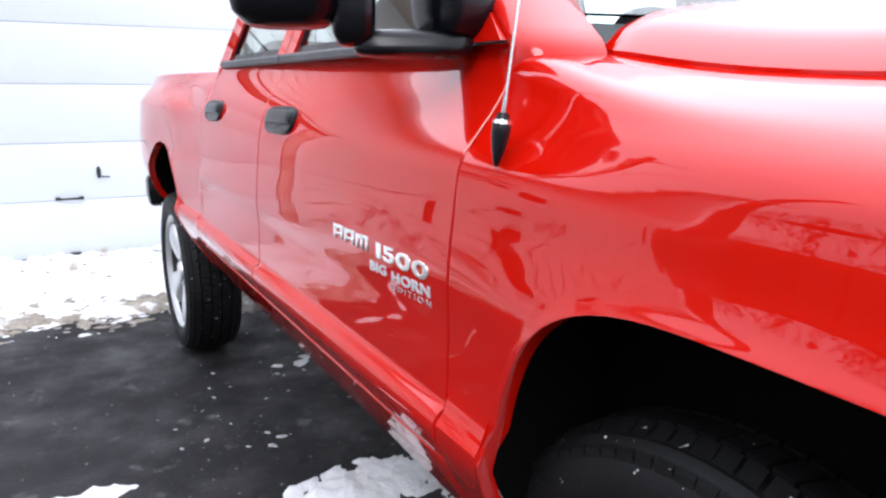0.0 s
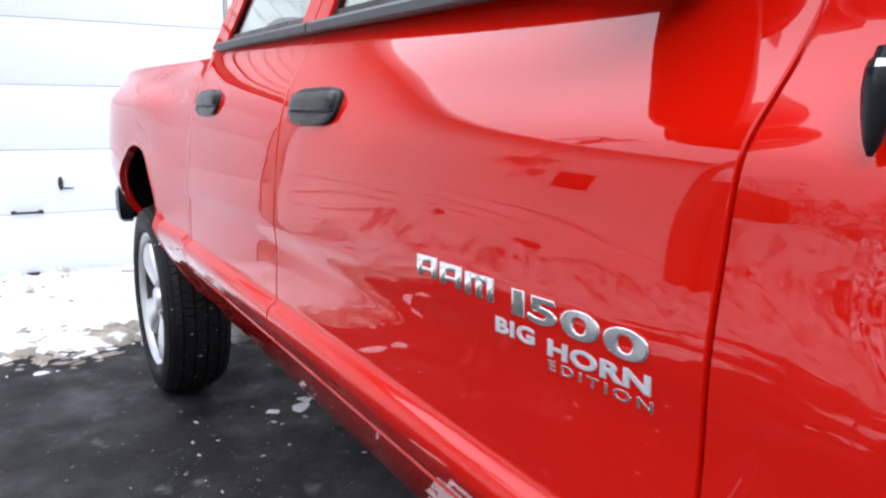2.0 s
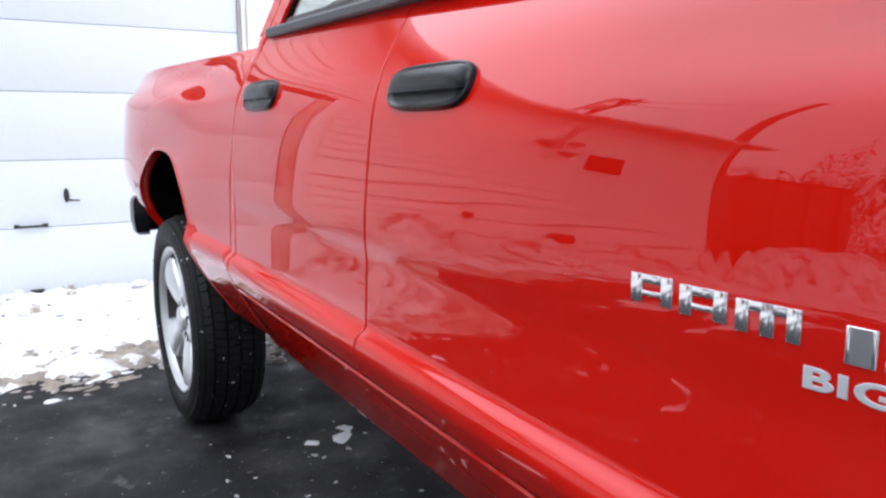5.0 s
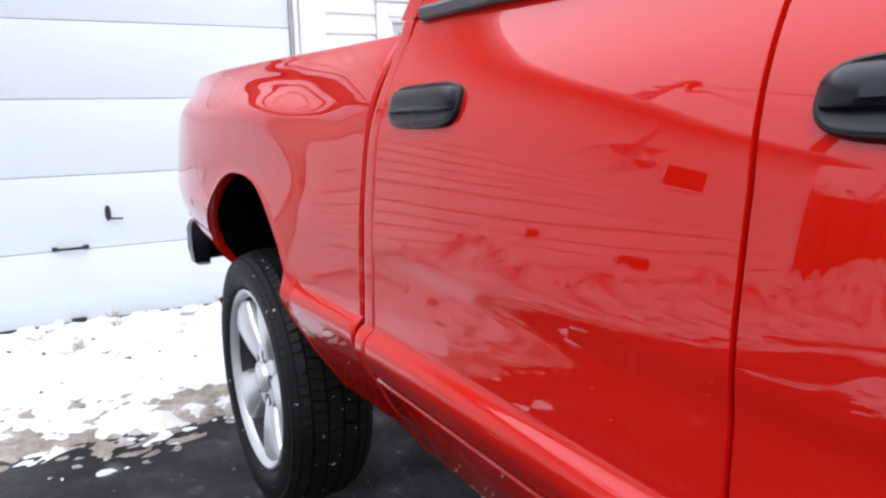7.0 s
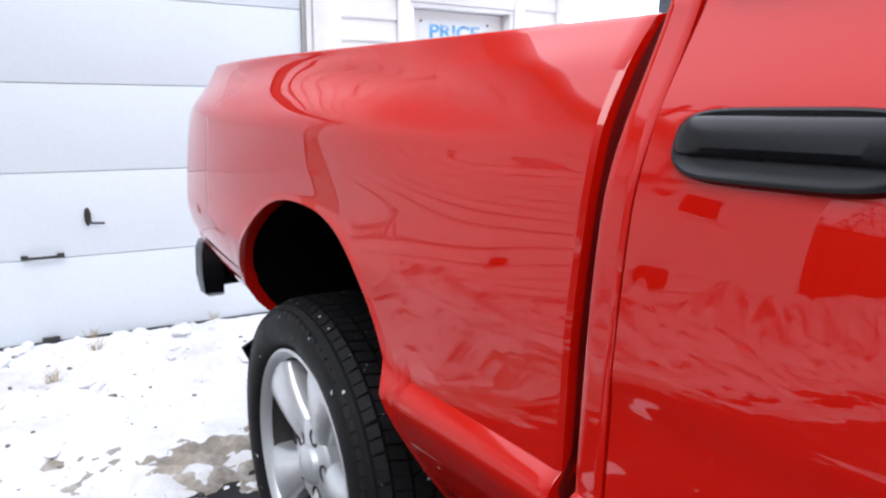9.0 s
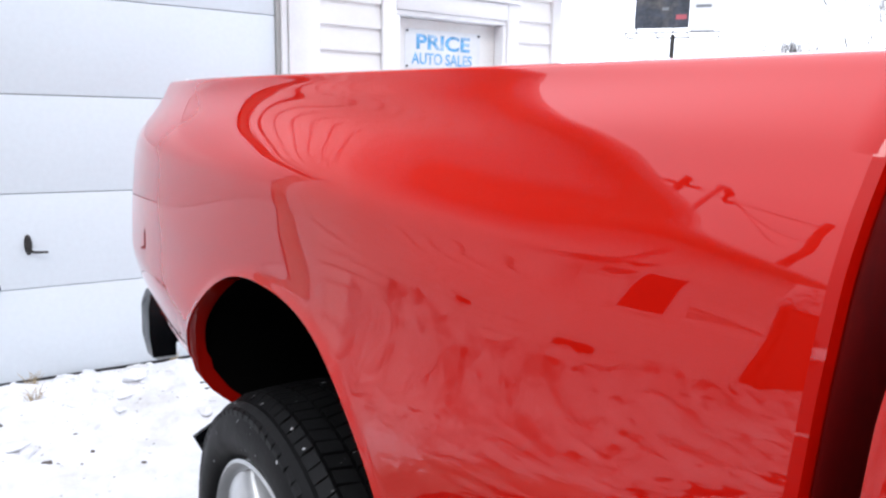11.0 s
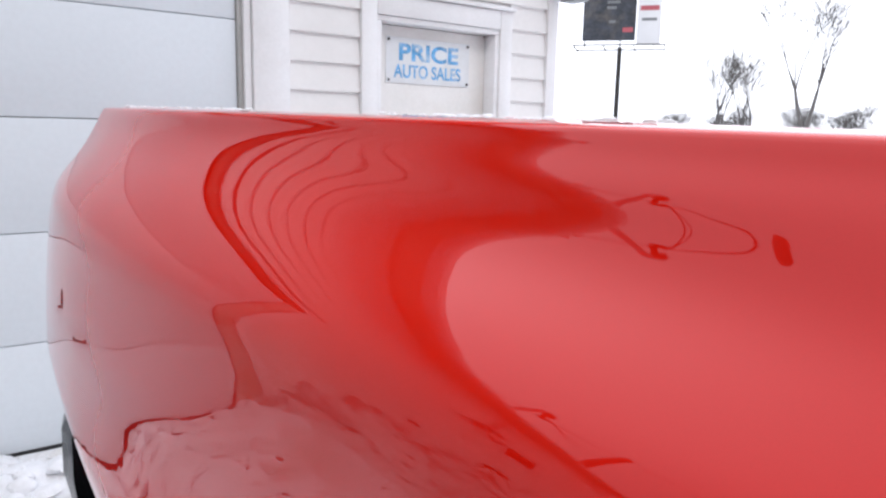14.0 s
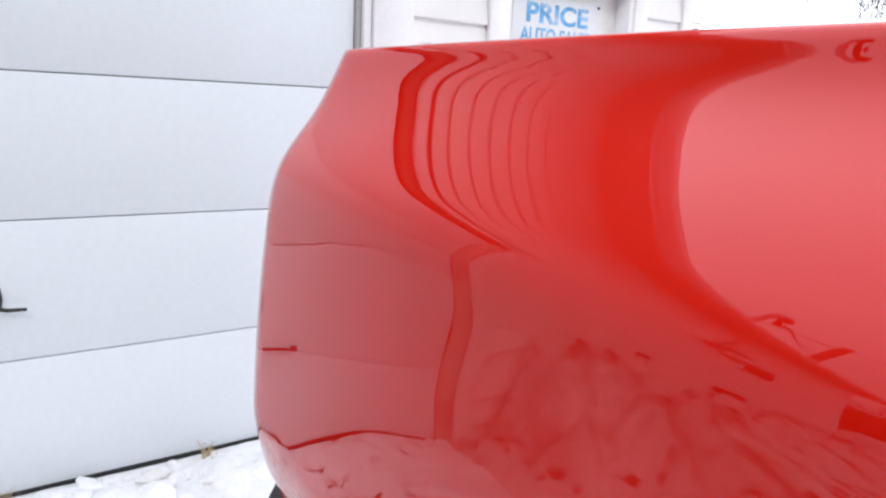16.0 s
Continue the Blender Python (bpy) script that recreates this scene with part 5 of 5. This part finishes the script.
def clod_mesh():
    v, f = [], []
    rr = random.Random(21)
    for k in range(330):
        x, y = rr.uniform(-1.6, 0.9), rr.uniform(4.4, 6.40)
        if rr.random() < (y - 4.7) * 0.45:
            continue
        r = 0.003 + 0.014 * rr.random() ** 4
        z = max(0.0, snow_height(x, y))
        o, m, turn = len(v), 8, rr.uniform(0, 6.28)
        for lift, s in ((-0.1, 1.0), (0.35, 0.8), (0.55, 0.3)):
            for a in range(m):
                t = a * 2 * math.pi / m
                u, w = r * s * math.cos(t) * rr.uniform(0.6, 2.2), r * s * math.sin(t) * rr.uniform(0.5, 1.1)
                v.append((x + u * math.cos(turn) - w * math.sin(turn), y + u * math.sin(turn) + w * math.cos(turn), z + r * lift * rr.uniform(0.6, 1.3)))
        for q in (0, m):
            f += [(o + q + a, o + q + (a + 1) % m, o + q + m + (a + 1) % m, o + q + m + a) for a in range(m)]
        f.append(tuple(o + 2 * m + a for a in range(m)))
    return mesh_of("dirt_clods", v, f, DIRT, 40)


thing("dirt_clods", clod_mesh(), "small brown dirt clods scattered on the snow", "dirt", kind="stuff")
def chunk_mesh():
    """Broken lumps of snow, thickest along the foot of the garage door."""
    v, f = [], []
    rr = random.Random(77)
    n = 0
    while n < 260:
        x, y = rr.uniform(-1.7, 1.3), rr.uniform(4.75, 6.38)
        if rr.random() > 0.12 + 0.88 * max(0, (y - 5.3) / 1.1) ** 1.2 * (0.45 + 0.55 * (x < 0.3)):
            continue
        n += 1
        r = 0.008 + 0.050 * rr.random() ** 3
        if y > 6.2:
            r = min(r, 0.04)
        z = max(0.0, snow_height(x, y))
        o, m, turn = len(v), 11, rr.uniform(0, 6.28)
        long_, tall = rr.uniform(1.0, 1.9), rr.uniform(0.35, 0.8)
        for lift, s in ((-0.35, 0.9), (0.05, 1.0), (0.45, 0.92), (0.75, 0.66), (0.9, 0.3)):
            for a in range(m):
                t = a * 2 * math.pi / m
                q = r * s * (0.78 + 0.5 * noise.noise(Vector((math.cos(t) * 1.3, math.sin(t) * 1.3, n * 3.1 + lift))) + 0.12 * rr.random())
                u, w = q * long_ * math.cos(t), q * math.sin(t)
                v.append((x + u * math.cos(turn) - w * math.sin(turn), y + u * math.sin(turn) + w * math.cos(turn), z + r * tall * lift * rr.uniform(0.8, 1.2)))
        for q in range(0, 4 * m, m):
            f += [(o + q + a, o + q + (a + 1) % m, o + q + m + (a + 1) % m, o + q + m + a) for a in range(m)]
        f.append(tuple(o + 4 * m + a for a in range(m)))
    return mesh_of("snow_chunks", v, f, SNOW, 55)


thing("snow_chunks", chunk_mesh(), "broken lumps of snow along the garage door", "snow", kind="stuff")


def tuft(x, y, seed):
    rr = random.Random(seed)
    v, f = [], []
    z0 = max(0, snow_height(x, y)) - 0.01
    for k in range(26):
        a, r = rr.uniform(0, 6.28), rr.uniform(0, 0.03)
        lean_x, lean_y, up = rr.uniform(-0.05, 0.05), rr.uniform(-0.04, 0.04), rr.uniform(0.03, 0.09)
        p = Vector((x + r * math.cos(a), y + r * math.sin(a), z0))
        a_, b_ = tube_data([p, p + Vector((lean_x * 0.4, lean_y * 0.4, up * 0.7)), p + Vector((lean_x, lean_y, up))], [0.0016, 0.0012, 0.0005], 4)
        o = len(v)
        v.extend(a_)
        f.extend(tuple(i + o for i in t) for t in b_)
    thing("grass_tuft", mesh_of("grass_tuft", v, f, STRAW, 60), "dry yellow grass tuft poking through the snow", "grass", group="dry tufts")


for k, (x, y) in enumerate(((-0.25, 6.02), (-0.46, 5.62), (-0.24, 6.33), (0.45, 6.36))):
    tuft(x, y, 50 + k)


def snow_bits():
    v, f = [], []
    rr = random.Random(31)
    n = 0
    while n < 520:
        x, y = rr.uniform(-2.4, 0.9), rr.uniform(0.4, 4.6)
        if fbm(x, y, 1.3, 3, 41.0) + 0.35 * rr.random() < 0.28:
            continue
        n += 1
        r = 0.0015 + 0.013 * rr.random() ** 6
        o, m, turn = len(v), 7, rr.uniform(0, 6.28)
        for lift, s in ((-0.001, 1.0), (0.35, 0.75)):
            for a in range(m):
                t = a * 2 * math.pi / m
                u, w = r * s * math.cos(t) * rr.uniform(0.7, 2.1), r * s * math.sin(t) * rr.uniform(0.5, 1.1)
                v.append((x + u * math.cos(turn) - w * math.sin(turn), y + u * math.sin(turn) + w * math.cos(turn), r * lift * rr.uniform(0.6, 1.2)))
        f += [(o + a, o + (a + 1) % m, o + m + (a + 1) % m, o + m + a) for a in range(m)] + [tuple(o + m + a for a in range(m))]
    return mesh_of("snow_bits", v, f, GRIT, 80)


thing("snow_bits", snow_bits(), "small bits of snow scattered on the asphalt", "snow", kind="stuff")
thing("snow_cover", snow_mesh("snow_cover", -1.7, 1.5, -0.5, 6.43, 0.022), "trodden dirty snow in front of the garage door", "snow", kind="stuff")
thing("snow_bank", snow_mesh("snow_bank", -12.0, -1.7, -3.0, 6.43, 0.05, DIRTY_SNOW), "lumpy snow bank and streaks along the wall", "snow", kind="stuff")
thing("snow_strip", snow_mesh("snow_strip", 1.5, 5.0, 2.5, 6.43, 0.05), "trodden snow by the sign door", "snow", kind="stuff")


def pile_mesh():
    """A ploughed heap before the container."""
    v, f, n, m = [], [], 60, 40
    for i in range(n + 1):
        for j in range(m + 1):
            x, y = -14.2 + 5.6 * i / n, 4.6 + 3.0 * j / m
            d = ((x + 11.4) / 2.8) ** 2 + ((y - 6.1) / 1.5) ** 2
            v.append((x, y, 1.15 * max(0, 1 - d) ** 0.7 * (1 + 0.5 * fbm(x, y, 1.6, 5, 61.0)) - 0.02))
    f = [(i * (m + 1) + j, (i + 1) * (m + 1) + j, (i + 1) * (m + 1) + j + 1, i * (m + 1) + j + 1) for i in range(n) for j in range(m)]
    return mesh_of("snow_pile", v, f, DIRTY_SNOW, 80)


thing("snow_pile", pile_mesh(), "ploughed heap of dirty snow before the container", "snow", kind="stuff")


def crust_mesh():
    """Crumbs of frozen snow along the top of the near bed rail."""
    v, f = [], []
    rr = random.Random(13)
    for k in range(420):
        y, x = rr.uniform(-0.75, 0.98), rr.uniform(0.165, 0.20)
        if fbm(y, 0, 2.2, 3, 71.0) < -0.12:
            continue
        r, o, m = 0.0015 + 0.0028 * rr.random() ** 2, len(v), 7
        for lift, q in ((-0.2, 1.0), (0.5, 0.85), (0.8, 0.4)):
            for a in range(m):
                t = a * 2 * math.pi / m
                v.append((x + r * q * math.cos(t) * rr.uniform(0.7, 1.2), y + 2.2 * r * q * math.sin(t) * rr.uniform(0.7, 1.2), 1.4672 + RAKE * y + r * lift))
        for q in (0, m):
            f += [(o + q + a, o + q + (a + 1) % m, o + q + m + (a + 1) % m, o + q + m + a) for a in range(m)]
        f.append(tuple(o + 2 * m + a for a in range(m)))
    return mesh_of("snow_crust", v, f, SNOW, 60)


thing("snow_crust", crust_mesh(), "thin crust of frozen snow on the bed rail", "snow", TRUCK, kind="stuff")


def sheet(name, x0, x1, y0, y1, z, label):
    thing(name, mesh_of(name, [(x0, y0, z), (x1, y0, z), (x1, y1, z), (x0, y1, z)], [(0, 1, 2, 3)], FIELD, 0), label, "snow", kind="stuff")


sheet("snow_field", 5.0, 1500, -1500, 1500, 0.02, "wide snow-covered field reaching to the horizon")
sheet("snow_field", -1500, 5.0, 16, 1500, 0.02, "wide snow-covered field behind the workshop")
sheet("snow_field", -1500, -26, -1500, 16, 0.02, "wide snow-covered field beyond the yard")


# ---- far things ----
def tree_mesh(name, seed, height, forks=3, spread=0.5, trunks=1):
    rng = random.Random(seed)
    v, f = [], []

    def limb(p, d, length, r, depth):
        pts, rad = [p], [r]
        q = p
        for k in range(4):
            d = (d + Vector((rng.uniform(-1, 1), rng.uniform(-1, 1), rng.uniform(-0.3, 0.7))) * 0.13).normalized()
            q = q + d * length / 4
            pts.append(q)
            rad.append(max(r * (1 - 0.13 * (k + 1)), height * 0.0009))
        a, b = tube_data(pts, rad, 5 if depth < 2 else 3)
        o = len(v)
        v.extend(a)
        f.extend(tuple(i + o for i in t) for t in b)
        if depth < 5:
            for _ in range(forks if depth else forks + 1):
                k = rng.choice((2, 3, 4, 4))
                e = (d + Vector((rng.uniform(-1, 1), rng.uniform(-1, 1), rng.uniform(0.0, 0.6))) * spread * (1 + 0.15 * depth)).normalized()
                limb(pts[k], e, length * rng.uniform(0.55, 0.78), rad[k] * 0.62, depth + 1)

    for t in range(trunks):
        limb(Vector((rng.uniform(-0.3, 0.3) * (trunks > 1), rng.uniform(-0.3, 0.3) * (trunks > 1), 0)), Vector((rng.uniform(-0.25, 0.25) * (trunks > 1), rng.uniform(-0.25, 0.25) * (trunks > 1), 1)).normalized(), height * 0.34, height * 0.018, 0)
    return mesh_of(name, v, f, BARK, 60)


tree_a = tree_mesh("tree", 3, 12, 3, 0.55, 2)
tree_b = tree_mesh("tree", 8, 9, 3, 0.32, 3)
tree_c = tree_mesh("tree", 12, 5, 3, 0.9, 6)
LABEL_T = "bare winter tree with thin grey twigs in snow"
for me, x, y, s, rz in ((tree_a, 66.6, 37.4, 1.42, 0), (tree_a, 69.8, 28.0, 1.4, 120), (tree_b, 62.6, 43.8, 1.2, 40), (tree_b, 64.0, 42.2, 1.15, 200), (tree_a, 78.0, 21.2, 1.4, 70)):
    thing("tree", me, LABEL_T, "tree", Matrix.Translation((x, y, 0)) @ pose(0, 0, 0, 0, 0, rz) @ Matrix.Scale(s, 4), "bare trees in the field")
rng = random.Random(4)
for k in range(16):
    thing("shrub", tree_c, "low tangle of bare brush in the snow", "shrub", Matrix.Translation((66 + rng.uniform(-3, 8) + k * 0.8, 52 - k * 1.5, 0)) @ pose(0, 0, 0, 0, 0, rng.uniform(0, 360)) @ Matrix.Scale(rng.uniform(0.75, 1.2), 4), "brush along the field")
for k in range(30):
    a = radians(-57 - k * 3.0 + rng.uniform(-1, 1))
    d = rng.uniform(34, 46)
    thing("tree", (tree_a, tree_b, tree_c)[k % 3], "bare tree in the belt beyond the yard", "tree", Matrix.Translation((d * math.sin(a), 3 + d * math.cos(a), 0)) @ pose(0, 0, 0, 0, 0, rng.uniform(0, 360)) @ Matrix.Scale(rng.uniform(0.7, 1.05), 4), "tree belt beyond the yard")


def hedge_mesh():
    """Dense winter brush, higher towards the far end of the yard."""
    v, f = [], []
    rr = random.Random(9)
    for k in range(42000):
        deg = 55 + rr.uniform(0, 100)
        a = radians(-deg)
        d = rr.uniform(29, 42)
        top = (5.5 + 0.55 * min(12, max(0, deg - 54))) * (0.8 + 0.2 * math.sin(deg * 0.9) + 0.12 * math.sin(deg * 2.7))
        z = rr.random() ** 1.25 * top
        c = Vector((d * math.sin(a), 1 + d * math.cos(a), z))
        s = rr.uniform(0.06, 0.20)
        o = len(v)
        for _ in range(3):
            v.append(c + Vector((rr.uniform(-1, 1), rr.uniform(-1, 1), rr.uniform(-1, 2.2))) * s)
        f.append((o, o + 1, o + 2))
    return mesh_of("brush_belt", v, f, BRUSH, 0)


thing("brush_belt", hedge_mesh(), "dense dark brush belt beyond the yard", "brush", kind="stuff")


def utility_pole(x, y, h, label, arm=True):
    e = tagged(new("utility_pole"), label, "utility pole")
    e.matrix_basis = Matrix.Translation((x, y, 0))
    part("pole", tube("pole", WOOD, [(0, 0, -0.2), (0.02, 0, h / 2), (0, 0.03, h)], [0.18, 0.16, 0.13], 12), e)
    if arm:
        part("crossarm", box("crossarm", WOOD, -0.06, 0.06, -0.6, 0.6, h - 0.7, h - 0.58, 0.01), e)
        for s in (-0.5, 0.0, 0.5):
            part("insulator", lathe("insulator", FLOODGREY, [(0, 0.03), (0.05, 0.05), (0.1, 0.03), (0.12, 0.001)], 10, axis="z"), e, "", Matrix.Translation((0.0, s, h - 0.58)))
    return e


PLAIN, LADEN = (-11.5, 8.7, 11.0), (-9.4, 12.2, 10.6)
utility_pole(*PLAIN, "plain brown utility pole beyond the workshop", False)
p2 = utility_pole(*LADEN, "brown utility pole carrying a transformer")
part("transformer", lathe("transformer", FLOODGREY, [(0, 0.05), (0.02, 0.24), (0.8, 0.24), (0.85, 0.05)], 20, axis="z"), p2, "grey transformer can", Matrix.Translation((0.38, -0.1, LADEN[2] - 2.4)))
for s in (-0.5, 0.0, 0.5):
    pts = [(LADEN[0] + (PLAIN[0] - LADEN[0]) * q, LADEN[1] + s + (PLAIN[1] - LADEN[1] - 0.8 * s) * q, LADEN[2] - 0.45 + 0.3 * q - 0.3 * q * (1 - q)) for q in np.linspace(0, 1, 8)]
    thing("power_line", tube("power_line", IRON, pts, [0.012] * 8, 5), "thin sagging power line between poles", "cable", group="power lines")
    pts = [(PLAIN[0] - 6 * q, PLAIN[1] + 0.2 * s - 40 * q, PLAIN[2] - 0.35 - 2.5 * q * (1 - q)) for q in np.linspace(0, 1, 14)]
    thing("power_line", tube("power_line", IRON, pts, [0.012] * 14, 5), "thin sagging power line over the yard", "cable", group="power lines")

# container beyond the workshop end
sk = tagged(new("storage_container"), "rusty brown steel container beyond the workshop corner", "container")
sk.matrix_basis = pose(-12.3, 8.2, 0, 0, 0, 35)
part("body", box("body", BROWN, -1.1, 1.1, -1.5, 1.5, 0.15, 3.05, 0.03), sk)
part("lid", box("lid", IRON, -1.12, 1.12, -1.52, 1.52, 3.055, 3.13, 0.02), sk, "dark steel top")
for x in (-0.9, -0.3, 0.3, 0.9):
    part("rib", box("rib", BROWN, x - 0.05, x + 0.05, -1.57, -1.50, 0.2, 3.0, 0.01), sk)
for x in (-0.9, 0.9):
    part("skid", box("skid", IRON, x - 0.1, x + 0.1, -1.4, 1.4, -0.01, 0.15, 0.01), sk)

# billboard
bb = tagged(new("billboard"), "dark billboard with a white poster on a steel pole", "billboard")
bb.matrix_basis = pose(64.0, 58.0, 0, 0, 0, -52)
part("pole", tube("pole", IRON, [(0, 0, -0.3), (0, 0, 11.0)], [0.28, 0.26], 14), bb)
for y in (-3.0, 2.0):
    part("catwalk", box("catwalk", IRON, -4.9, 4.9, y - 0.08, y + 0.08, 10.85, 11.0, 0.02), bb)
for x in (-4.8, -1.6, 1.6, 4.8):
    part("outrigger", box("outrigger", IRON, x - 0.06, x + 0.06, -3.1, 2.1, 10.7, 10.85, 0.01), bb)
for x in (-3.9, 0, 3.6):
    part("strut", box("strut", IRON, x - 0.07, x + 0.07, -0.07, 0.07, 11.0, 12.0, 0.01), bb)
face = part("dark_face", box("dark_face", SCREEN, -4.2, 1.6, -0.25, 0.0, 11.7, 17.2, 0.03), bb, "dark poster face")
part("white_face", box("white_face", POSTER, 1.7, 4.3, -0.2, 0.05, 11.3, 16.6, 0.03), bb, "white poster face")
for z, x0, x1 in ((16.3, -1.6, 0.0), (15.7, -1.6, -0.2), (15.1, -1.6, -0.6), (13.6, -1.3, -0.6)):
    part("poster_bar", box("poster_bar", FLOODGREY, x0, x1, -0.27, -0.25, z, z + 0.3), face, "grey illegible bar")
part("poster_bar", box("poster_bar", POSTER_RED, 0.2, 1.3, -0.27, -0.25, 12.6, 13.1), face, "dull red illegible bar")
part("poster_bar", box("poster_bar", POSTER_RED, 2.0, 4.0, -0.22, -0.2, 14.9, 15.4), bb, "dull red illegible bar")
part("poster_bar", box("poster_bar", FLOODGREY, 2.2, 3.8, -0.22, -0.2, 13.8, 14.1), bb, "grey illegible bar")
part("top_sign", box("top_sign", POSTER, -2.2, 4.2, -0.3, 0.0, 17.3, 19.0, 0.03), bb, "white upper sign")
part("poster_bar", box("poster_bar", POSTER_RED, -2.0, 4.0, -0.33, -0.3, 17.4, 17.7), bb, "dull red stripe")
